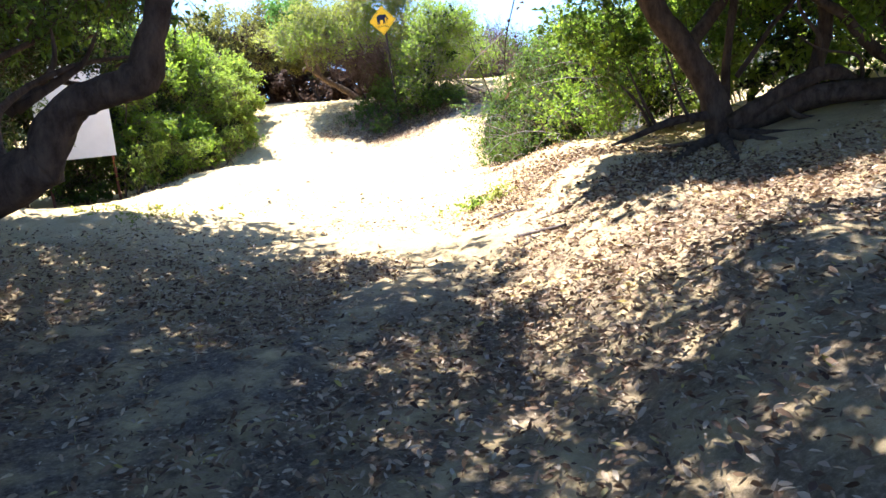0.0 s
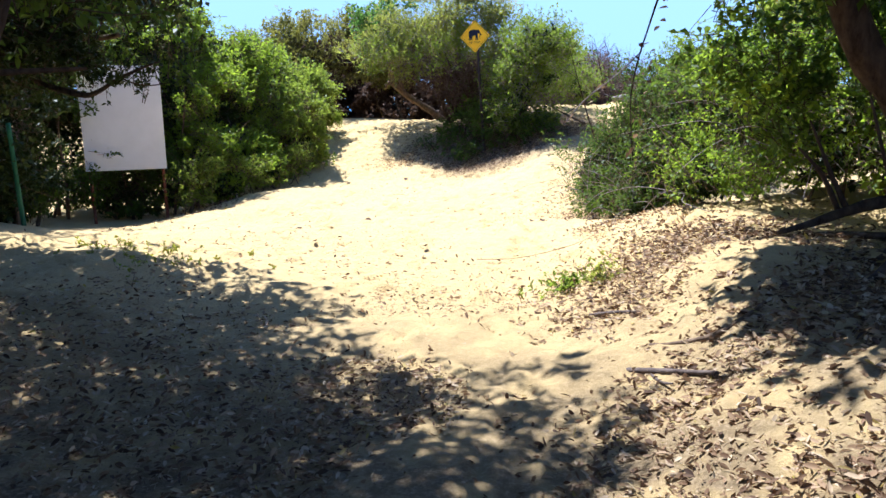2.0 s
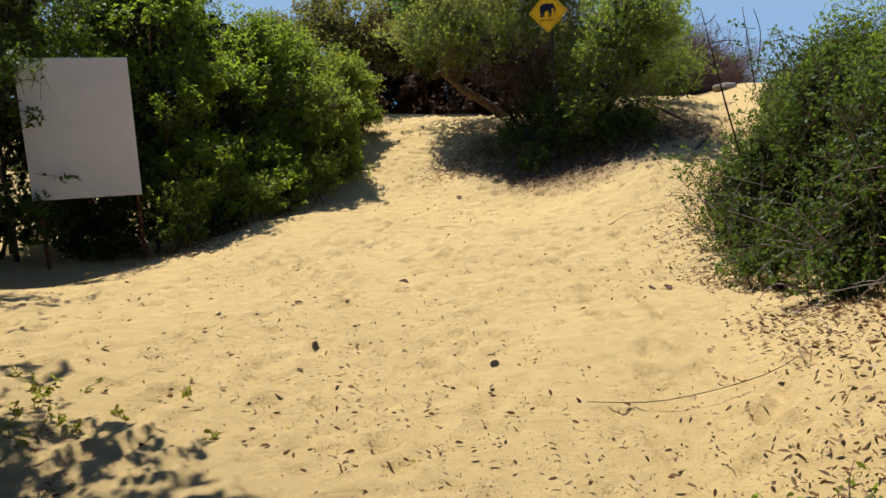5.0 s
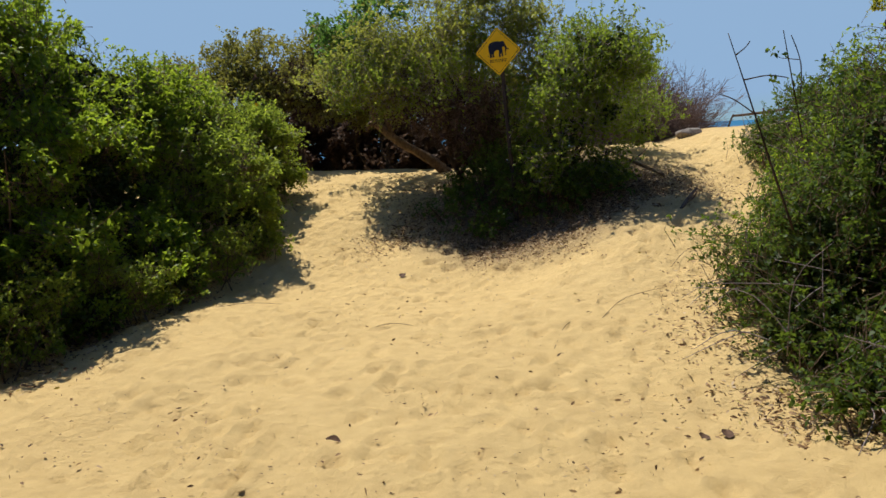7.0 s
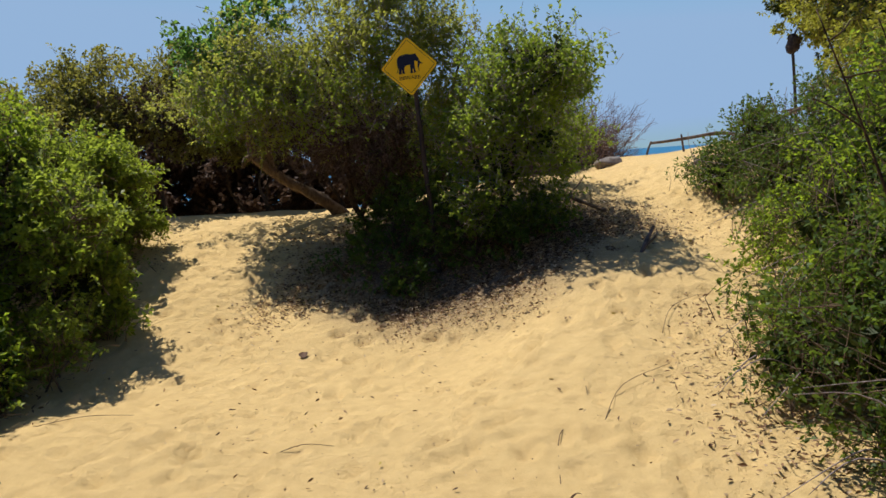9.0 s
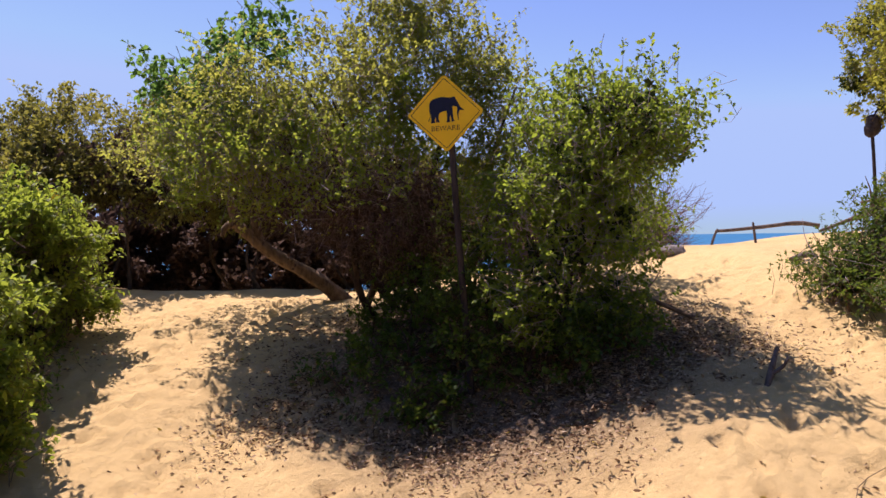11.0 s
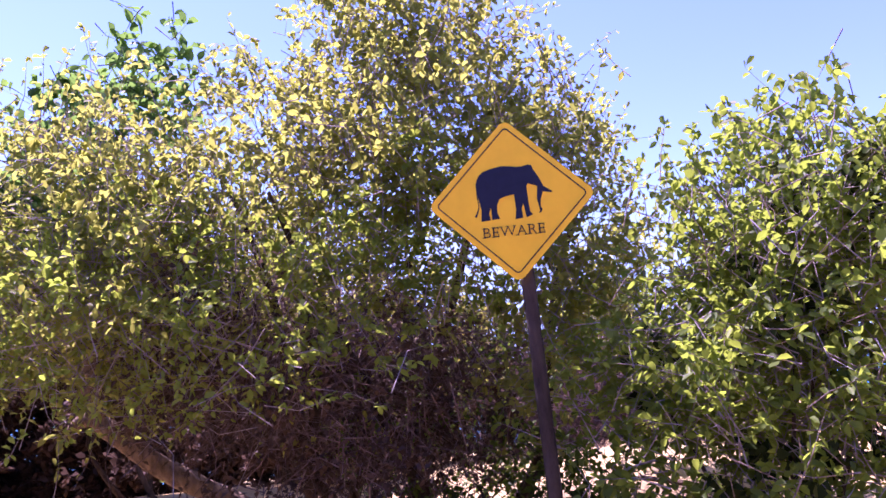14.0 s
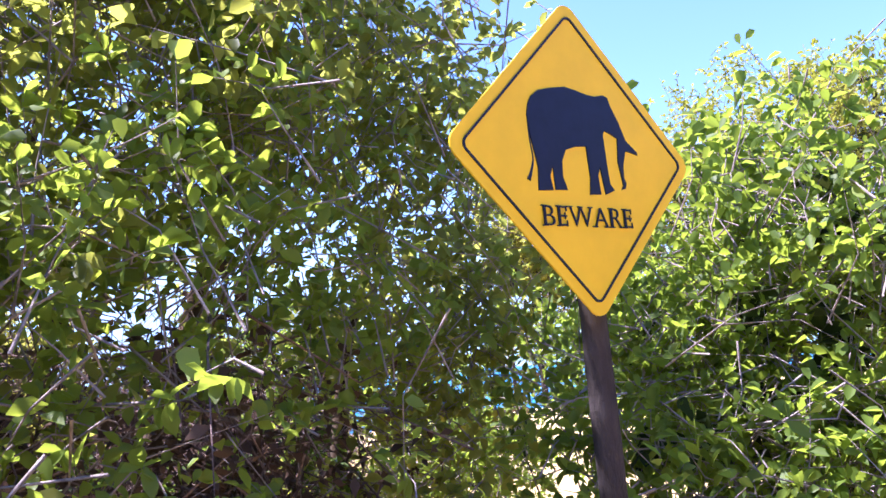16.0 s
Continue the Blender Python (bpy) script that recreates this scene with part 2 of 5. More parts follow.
def tube(points, radii, sides=8, wobble=0.0, seed=0):
    """A bmesh tube through the points, with tapered, slightly uneven rings and closed ends."""
    rnd = random.Random(seed)
    pts = [Vector(p) for p in points]
    fine, rad = [], []
    for i in range(len(pts) - 1):
        p0, p1, p2, p3 = pts[max(i - 1, 0)], pts[i], pts[i + 1], pts[min(i + 2, len(pts) - 1)]
        for k in range(4):
            u = k / 4
            fine.append(0.5 * (2 * p1 + (p2 - p0) * u + (2 * p0 - 5 * p1 + 4 * p2 - p3) * u * u + (3 * p1 - p0 - 3 * p2 + p3) * u ** 3))
            rad.append(radii[i] * (1 - u) + radii[i + 1] * u)
    fine.append(pts[-1])
    rad.append(radii[-1])
    bm = bmesh.new()
    rings = []
    side = None
    for i, p in enumerate(fine):
        d = (fine[min(i + 1, len(fine) - 1)] - fine[max(i - 1, 0)]).normalized()
        if side is None:
            side = d.orthogonal().normalized()
        side = (side - d * side.dot(d)).normalized()
        up = d.cross(side)
        ring = []
        for k in range(sides):
            a = 2 * math.pi * k / sides
            r = rad[i] * (1 + rnd.uniform(-wobble, wobble))
            ring.append(bm.verts.new(p + (side * math.cos(a) + up * math.sin(a)) * r))
        rings.append(ring)
    for a, b in zip(rings, rings[1:]):
        for k in range(sides):
            f = bm.faces.new((a[k], a[(k + 1) % sides], b[(k + 1) % sides], b[k]))
            f.smooth = True
    bm.faces.new(rings[0][::-1])
    bm.faces.new(rings[-1])
    return bm


def box(sx, sy, sz, m=None, bevel=0.0):
    bm = bmesh.new()
    bmesh.ops.create_cube(bm, size=1, matrix=(m or Matrix()) @ Matrix.Diagonal((sx, sy, sz, 1)))
    if bevel:
        bmesh.ops.bevel(bm, geom=bm.edges[:], offset=bevel, segments=2, affect="EDGES")
    return bm


np.random.seed(7)
SIGN = Vector((-0.69, 16.045, 2.952))


def unit(v):
    return v / np.maximum(np.linalg.norm(v, axis=-1, keepdims=True), 1e-9)


def leaf_arrays(pos, way, size, rng, width=0.5, droop=0.15, simple=False):
    """Six-sided leaf blades (four-sided if simple), folded along the midrib, at pos, pointing along way."""
    n = len(pos)
    way = unit(way)
    side = unit(np.cross(way, rng.normal(size=(n, 3)) + np.array([0, 0, 1.2])))
    up = np.cross(side, way)
    L, W = size[:, None], size[:, None] * width * 0.5
    fold = rng.uniform(0.05, 0.4, (n, 1)) * W
    base = pos
    if simple:
        tip = pos + way * L - np.array([0, 0, 1]) * L * droop
        co = np.stack([base, pos + way * L * 0.55 + side * W + up * fold, tip, pos + way * L * 0.55 - side * W + up * fold], 1).reshape(-1, 3)
        return co, np.arange(n * 4)
    l1 = pos + way * L * 0.38 + side * W * 0.85 + up * fold
    l2 = pos + way * L * 0.74 + side * W * 0.88 + up * fold
    r1 = pos + way * L * 0.38 - side * W * 0.85 + up * fold
    r2 = pos + way * L * 0.74 - side * W * 0.88 + up * fold
    tip = pos + way * L - np.array([0, 0, 1]) * L * droop
    co = np.stack([base, l1, l2, tip, r2, r1], 1).reshape(-1, 3)
    i = np.arange(n)[:, None] * 6
    loops = np.concatenate([i + np.array([[0, 3, 2, 1]]), i + np.array([[0, 5, 4, 3]])], 1).ravel()
    return co, loops


def twig_arrays(a, b, ra, rb, bend=0.1):
    """Three-sided twigs from a to b with one bend."""
    n = len(a)
    d = unit(b - a)
    s = unit(np.cross(d, np.array([0.3, 0.2, 1.0])))
    u = np.cross(s, d)
    length = np.linalg.norm(b - a, axis=1, keepdims=True)
    mid = (a + b) / 2 + (s * np.random.normal(size=(n, 1)) + u * np.random.normal(size=(n, 1))) * length * bend
    rings = []
    for c, r in ((a, ra), (mid, (ra + rb) / 2), (b, rb)):
        for k in range(3):
            t = 2 * math.pi * k / 3
            rings.append(c + (s * math.cos(t) + u * math.sin(t)) * r)
    co = np.stack(rings, 1).reshape(-1, 3)
    i = np.arange(n)[:, None] * 9
    q = []
    for r in (0, 3):
        for k in range(3):
            q.append([r + k, r + (k + 1) % 3, r + 3 + (k + 1) % 3, r + 3 + k])
    loops = (i[:, None, :] + np.array(q)[None]).ravel()
    return co, loops


def sprays(blobs, twigs, per, leaf, rng, length=(0.25, 0.55), shell=(0.55, 1.05), lift=0.35, ragged=0.25, floor=0.08, tuft=9, spread=0.12):
    """Twigs in tufts, and the leaves on them, for a crown made of ellipsoids (x, y, z, rx, ry, rz)."""
    B = np.array(blobs, float)
    weight = (B[:, 3] * B[:, 4] + B[:, 4] * B[:, 5] + B[:, 3] * B[:, 5])
    tufts = max(4, twigs // tuft)
    pick = rng.choice(len(B), tufts, p=weight / weight.sum())
    c, r = B[pick, :3], B[pick, 3:]
    d = unit(rng.normal(size=(tufts, 3)))
    lump = 1 + ragged * np.sin(d[:, 0] * 5.1 + pick * 1.7) * np.cos(d[:, 1] * 4.3 + pick) + ragged * 0.8 * np.sin(d[:, 2] * 7 + d[:, 0] * 6 + pick * 2.3)
    rad = shell[0] + (shell[1] - shell[0]) * np.sqrt(rng.uniform(0, 1, tufts))
    heads = c + d * r * (rad * lump)[:, None]
    wide = spread * rng.uniform(0.5, 1.5, tufts)
    own = rng.integers(0, tufts, twigs)
    end = heads[own] + np.clip(rng.normal(size=(twigs, 3)), -1.5, 1.5) * wide[own, None] * np.array([1, 1, 0.75])
    c, r, d = c[own], r[own], d[own]
    out = unit(d / r * r.mean(1, keepdims=True) + np.array([0, 0, lift]) + rng.normal(size=(twigs, 3)) * 0.45)
    size = np.minimum(rng.uniform(length[0], length[1], twigs), np.linalg.norm(end - c, axis=1) * 0.8)
    start = end - out * size[:, None]
    low = height(end[:, 0], end[:, 1]) + floor
    keep = (end[:, 2] > low) & (start[:, 2] > low - 0.05)
    # the plate of the sign stands free of the twigs
    keep &= ~((np.abs(end[:, 0] - SIGN.x) < 0.45) & (np.abs(end[:, 2] - SIGN.z) < 0.45) & (end[:, 1] < SIGN.y + 0.3))
    start, end, out, size = start[keep], end[keep], out[keep], size[keep]
    n = len(end)
    u = rng.uniform(0.25, 1.0, (n, per))
    u[:, 0], u[:, 1], u[:, 2] = 1.0, 0.97, 0.92
    pos = start[:, None] + (end - start)[:, None] * u[..., None]
    way = out[:, None] * 0.55 + unit(rng.normal(size=(n, per, 3))) + np.array([0, 0, 0.15])
    big = rng.uniform(leaf[0], leaf[1], n * per)
    return start, end, pos.reshape(-1, 3), way.reshape(-1, 3), big


def knobbly(blobs, lumps, rng):
    """Breaks each ellipsoid of a crown up into a core and uneven lumps on its upper skin."""
    if not lumps:
        return blobs
    out = []
    for x, y, z, rx, ry, rz in blobs:
        out.append((x, y, z, rx * 0.9, ry * 0.9, rz * 0.9))
        for _ in range(lumps):
            d = unit(rng.normal(size=3) + np.array([0, 0, 0.25]))
            s, k = rng.uniform(0.28, 0.5), rng.uniform(0.7, 0.98)
            out.append((x + d[0] * rx * k, y + d[1] * ry * k, z + d[2] * rz * k, rx * s, ry * s, rz * s))
    return out


def crown_parts(parent, blobs, twigs, per, leaf, material, seed, twig_material=None, label="", thick=0.0038, width=0.52, simple=True, lumps=6, core=0, core_material=None, **more):
    # dark filler leaves added inside, to block light and darken the crown
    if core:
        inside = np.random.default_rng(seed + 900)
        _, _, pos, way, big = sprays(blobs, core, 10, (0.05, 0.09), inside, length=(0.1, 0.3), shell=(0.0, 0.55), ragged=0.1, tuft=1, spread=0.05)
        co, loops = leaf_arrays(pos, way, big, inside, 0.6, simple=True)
        tagged(under(array_mesh("inner_shade_filler", co, loops, 4, core_material or M_CANOPY_SHADE), parent, "added dark filler leaves that shade the crown from inside"), kind="stuff")
    rng = np.random.default_rng(seed)
    blobs = knobbly(blobs, lumps, rng)
    start, end, pos, way, big = sprays(blobs, twigs, per, leaf, rng, **more)
    co, loops = leaf_arrays(pos, way, big, rng, width, simple=simple)
    tagged(under(array_mesh("crown", co, loops, 4, material), parent, label), kind="stuff")
    co, loops = twig_arrays(start, end, thick, thick * 0.2)
    tagged(under(array_mesh("twig_tangle", co, loops, 4, twig_material or M_TWIG), parent), kind="stuff")
    return start


def stems(parent, base, tops, r0, material, seed, name="stem", bend=0.15):
    rnd = random.Random(seed)
    for top in tops:
        b = Vector((base[0] + rnd.uniform(-0.2, 0.2), base[1] + rnd.uniform(-0.2, 0.2), 0))
        b.z = gz(b.x, b.y) - 0.06
        t = Vector(top)
        d = (t - b).length
        mids = [b.lerp(t, u) + Vector((rnd.uniform(-1, 1), rnd.uniform(-1, 1), rnd.uniform(-0.3, 0.3))) * d * bend * 0.5 for u in (0.3, 0.65)]
        part(name, tube([b, *mids, t], [r0, r0 * 0.75, r0 * 0.45, r0 * 0.06], 7, 0.12, seed), material, parent)


def shrub(name, label, category, blobs, twigs, per, leaf, material, seed, group="", stem_count=6, stem_r=0.022, **more):
    ob = thing(name, label, category, group)
    rnd = random.Random(seed)
    for bx in blobs:
        tops = [(bx[0] + rnd.uniform(-0.7, 0.7) * bx[3], bx[1] + rnd.uniform(-0.7, 0.7) * bx[4], bx[2] + rnd.uniform(0.0, 0.6) * bx[5]) for _ in range(max(1, stem_count // len(blobs)) if stem_count else 0)]
        stems(ob, bx, tops, stem_r, more.get("twig_material") or M_TWIG, seed + 3)
    crown_parts(ob, blobs, twigs, per, leaf, material, seed, **more)
    return ob


# ---- ground and sea ----
def growing(lo, hi, step, reach):
    inner = np.arange(lo, hi + step / 2, step)
    out, d, v = [], step, 0.0
    while v < reach:
        d *= 1.35
        v += d
        out.append(v)
    out = np.array(out)
    return np.concatenate([(lo - out)[::-1], inner, hi + out])


def build_ground():
    rng = np.random.default_rng(5)
    xs, ys = growing(-7.5, 6.5, 0.055, 3000), growing(0.0, 22.0, 0.055, 3000)
    X, Y = np.meshgrid(xs, ys)
    Z = height(X, Y)
    # soft hollows, footprints and small lumps in the loose sand
    near = (1 - S(np.abs(X), 7, 10)) * S(Y, -4, -1) * (1 - S(Y, 22, 26))
    lumps = np.zeros_like(Z)
    for k in range(16):
        a, f, p = rng.uniform(0, math.pi), rng.uniform(1.2, 5.5), rng.uniform(0, 6.28)
        lumps += np.sin((X * math.cos(a) + Y * math.sin(a)) * f + p) * 0.012 / f ** 0.5
    Z = Z + lumps * near
    for k in range(2800):
        fx, fy = rng.uniform(-4.4, 2.8), rng.uniform(1.0, 20.0)
        a, long, wide, deep = rng.normal(0, 0.5), rng.uniform(0.06, 0.13), rng.uniform(0.04, 0.07), rng.uniform(0.012, 0.045)
        if fy < 6.5:
            deep *= 0.45
        i0, i1 = np.searchsorted(xs, (fx - 0.4, fx + 0.4))
        j0, j1 = np.searchsorted(ys, (fy - 0.4, fy + 0.4))
        dx, dy = X[j0:j1, i0:i1] - fx, Y[j0:j1, i0:i1] - fy
        u, v = dx * math.cos(a) + dy * math.sin(a), -dx * math.sin(a) + dy * math.cos(a)
        q = (u / wide) ** 2 + (v / long) ** 2
        Z[j0:j1, i0:i1] += deep * (-np.exp(-q) + 0.55 * np.exp(-(np.sqrt(q) - 1.55) ** 2 * 5))
    co = np.stack([X, Y, Z], -1).reshape(-1, 3)
    nx, ny = len(xs), len(ys)
    i = (np.arange(ny - 1)[:, None] * nx + np.arange(nx - 1)[None]).ravel()
    loops = np.stack([i, i + 1, i + nx + 1, i + nx], 1).ravel()
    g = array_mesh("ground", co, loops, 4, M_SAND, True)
    return tagged(g, "loose golden sand with footprints, banks and a dune crest", "sand", kind="structure")


ground = build_ground()
sea = mesh_object("water", [(-4000, 36, -3.2), (4000, 36, -3.2), (4000, 4200, -3.2), (-4000, 4200, -3.2)], [(0, 1, 2, 3)], M_SEA)
tagged(sea, "blue open sea beyond the sand dune", "sea", kind="structure")


# ---- warning sign ----
def flat(points, thick):
    bm = bmesh.new()
    vs = [bm.verts.new((x, 0, z)) for x, z in points]
    f = bm.faces.new(vs)
    ex = bmesh.ops.extrude_face_region(bm, geom=[f])
    bmesh.ops.translate(bm, verts=[v for v in ex["geom"] if isinstance(v, bmesh.types.BMVert)], vec=(0, thick, 0))
    bmesh.ops.recalc_face_normals(bm, faces=bm.faces[:])
    return bm


def diamond(half, radius, steps=6):
    """Outline of a square on its corner, with rounded corners."""
    pts = []
    inner = half - radius * math.sqrt(2)
    for k in range(4):
        a = math.pi / 2 * k
        cx, cz = inner * math.cos(a), inner * math.sin(a)
        for s in range(steps + 1):
            b = a - math.pi / 4 + math.pi / 2 * s / steps
            pts.append((cx + radius * math.cos(b), cz + radius * math.sin(b)))
    return pts


def ring(outer, inner, thick):
    bm = bmesh.new()
    n = len(outer)
    vs = [[bm.verts.new((x, y, z)) for x, z in line] for line, y in ((outer, 0), (inner, 0), (inner, thick), (outer, thick))]
    for k in range(n):
        j = (k + 1) % n
        for a, b in ((0, 1), (1, 2), (2, 3), (3, 0)):
            bm.faces.new((vs[a][k], vs[a][j], vs[b][j], vs[b][k]))
    bmesh.ops.recalc_face_normals(bm, faces=bm.faces[:])
    return bm


def warning_sign():
    s = thing("warning_sign", "yellow diamond warning sign with dark silhouette on a weathered wooden post", "road sign")
    turn = radians(-15.0)
    s.matrix_world = Matrix.Translation(SIGN) @ Matrix.Rotation(turn, 4, "Z") @ Matrix.Rotation(radians(-2.0), 4, "Y")
    part("plate", flat(diamond(0.304, 0.028), 0.004), M_YELLOW_PAINT, s, "yellow painted metal plate with rounded corners")
    b = part("border", ring(diamond(0.275, 0.016), diamond(0.2695, 0.013), 0.003), M_INK, s, "thin dark border line")
    b.location.y = -0.0025
    body = [(-0.112, 0.061), (-0.107, 0.081), (-0.098, 0.096), (-0.082, 0.108), (-0.057, 0.115), (-0.021, 0.122), (0.003, 0.119), (0.029, 0.114), (0.05, 0.113), (0.069, 0.118), (0.082, 0.115), (0.086, 0.1), (0.102, 0.071), (0.116, 0.036), (0.142, 0.016), (0.143, 0.011), (0.112, 0.017), (0.102, -0.012), (0.1, -0.036), (0.105, -0.045), (0.101, -0.055), (0.091, -0.058), (0.097, -0.05), (0.09, -0.006), (0.095, 0.039), (0.064, 0.051), (0.059, 0.041), (0.061, -0.016), (0.063, -0.049), (0.072, -0.06), (0.05, -0.069), (0.043, -0.018), (0.036, -0.035), (0.038, -0.069), (0.012, -0.071), (0.017, -0.04), (0.015, 0.017), (-0.011, 0.014), (-0.034, 0.006), (-0.045, -0.014), (-0.047, -0.043), (-0.039, -0.065), (-0.066, -0.066), (-0.067, -0.023), (-0.075, -0.043), (-0.071, -0.067), (-0.103, -0.069), (-0.099, -0.03), (-0.109, 0.025)]
    e = part("silhouette", flat(body, 0.003), M_INK, s, "dark blue flat silhouette")
    e.location, e.scale = (-0.005, -0.0025, 0.001), (1.07, 1, 1.04)
    tail = part("silhouette_tail", tube([(-0.11, 0, 0.055), (-0.11, 0, 0.018), (-0.107, 0, -0.014), (-0.114, 0, -0.037), (-0.121, 0, -0.052)], [0.002, 0.0018, 0.0018, 0.003, 0.0045], 6), M_INK, s)
    tail.location, tail.scale = (-0.005, 0.0005, 0.001), (1.07, 1, 1.04)
    cu = bpy.data.curves.new("lettering", "FONT")
    cu.body, cu.size, cu.align_x, cu.extrude, cu.space_character, cu.offset = "BEWARE", 0.054, "CENTER", 0.0012, 1.12, -0.0009
    cu.materials.append(M_INK)
    t = new("lettering", cu)
    t.parent = s
    t.matrix_local = Matrix.Translation((-0.002, -0.003, -0.133)) @ Matrix.Rotation(radians(90), 4, "X")
    tagged(t, "dark serif letters reading BEWARE")
    # feet, heads and heavy stems of the serif letters, in units of the letters' size
    bars = [(0.0, 0.24, 0.0, 0.035), (0.0, 0.24, 0.645, 0.68), (0.085, 0.165, 0.0, 0.68), (3.02, 3.28, 0.0, 0.035), (3.02, 3.24, 0.645, 0.68), (3.095, 3.175, 0.0, 0.68), (3.5, 3.7, 0.0, 0.035),
            (2.21, 2.45, 0.0, 0.035), (2.76, 3.0, 0.0, 0.035), (1.1, 1.36, 0.645, 0.68), (1.6, 1.83, 0.645, 0.68), (2.07, 2.28, 0.645, 0.68)]
    for u in (0.698, 3.751):
        bars += [(u - 0.07, u + 0.15, 0.0, 0.035), (u - 0.07, u + 0.15, 0.645, 0.68), (u + 0.01, u + 0.09, 0.0, 0.68), (u + 0.36, u + 0.4, 0.0, 0.2), (u + 0.35, u + 0.39, 0.5, 0.68), (u + 0.29, u + 0.32, 0.24, 0.46)]
    for u0, u1, v0, v1 in bars:
        m = Matrix.Translation(((u0 + u1 - 4.222) * 0.027 - 0.002, -0.003, (v0 + v1) * 0.027 - 0.133))
        part("letter_serif", box((u1 - u0) * 0.054, 0.0024, (v1 - v0) * 0.054, m), M_INK, s)
    m = s.matrix_world.inverted()
    foot = Vector((-0.50, 16.10, 0))
    foot.z = gz(foot.x, foot.y) - 0.15
    head = SIGN + Vector((0.03, 0.035, 0.12))
    line = [head, head.lerp(foot, 0.35) + Vector((-0.004, 0, 0)), head.lerp(foot, 0.7), foot]
    part("post", tube([m @ p for p in line], [0.024, 0.026, 0.027, 0.028], 10, 0.06, 4), M_POST, s, "dark weathered round wooden post")
    return s


warning_sign()


# ---- white board on legs ----
def white_board():
    b = thing("notice_board", "faded white notice board on two rusty red legs", "notice board")
    a0, a1 = Vector((-5.93, 11.22, 0)), Vector((-4.99, 11.755, 0))
    mid = (a0 + a1) / 2
    turn = math.atan2(a1.y - a0.y, a1.x - a0.x)
    b.matrix_world = Matrix.Translation((mid.x, mid.y, 1.535)) @ Matrix.Rotation(turn, 4, "Z")
    part("panel", box(1.08, 0.022, 1.47, bevel=0.004), M_BOARD, b, "blank sun-bleached white panel")
    for k, (w, x, z, h) in enumerate(((0.10, -0.33, -0.50, 0.014), (0.07, -0.24, 0.34, 0.008))):
        part("faded_line", box(w, 0.003, h, Matrix.Translation((x, -0.0125, z))), M_FAINT, b, "faded reddish print mark")
    part("batten", box(1.04, 0.03, 0.05, Matrix.Translation((0, 0.028, 0.5))), M_RUST, b)
    part("batten", box(1.04, 0.03, 0.05, Matrix.Translation((0, 0.028, -0.55))), M_RUST, b)
    for x in (-0.49, 0.49):
        w = b.matrix_world @ Vector((x, 0.03, 0))
        part("leg", tube([(x, 0.065, 0.6), (x, 0.065, -0.6), (x + 0.01, 0.06, gz(w.x, w.y) - 1.535 - 0.12)], [0.021, 0.021, 0.021], 8, 0.05), M_RUST, b, "rusty red metal leg")
    return b


white_board()


def green_post():
    p = thing("fence_post", "green painted thin metal post in the sand", "post")
    x, y = -5.2, 8.78
    z = gz(x, y)
    part("pole", tube([(x, y, z - 0.1), (x - 0.02, y, z + 0.5), (x - 0.04, y, z + 1.1)], [0.026, 0.025, 0.024], 8, 0.04), M_GREEN_PAINT, p)
    part("wire", tube([(x - 0.03, y, z + 0.72), (x - 0.5, y + 0.1, z + 0.68), (x - 1.1, y + 0.2, z + 0.73)], [0.006] * 3, 5), M_ALU, p, "loose wire")


green_post()


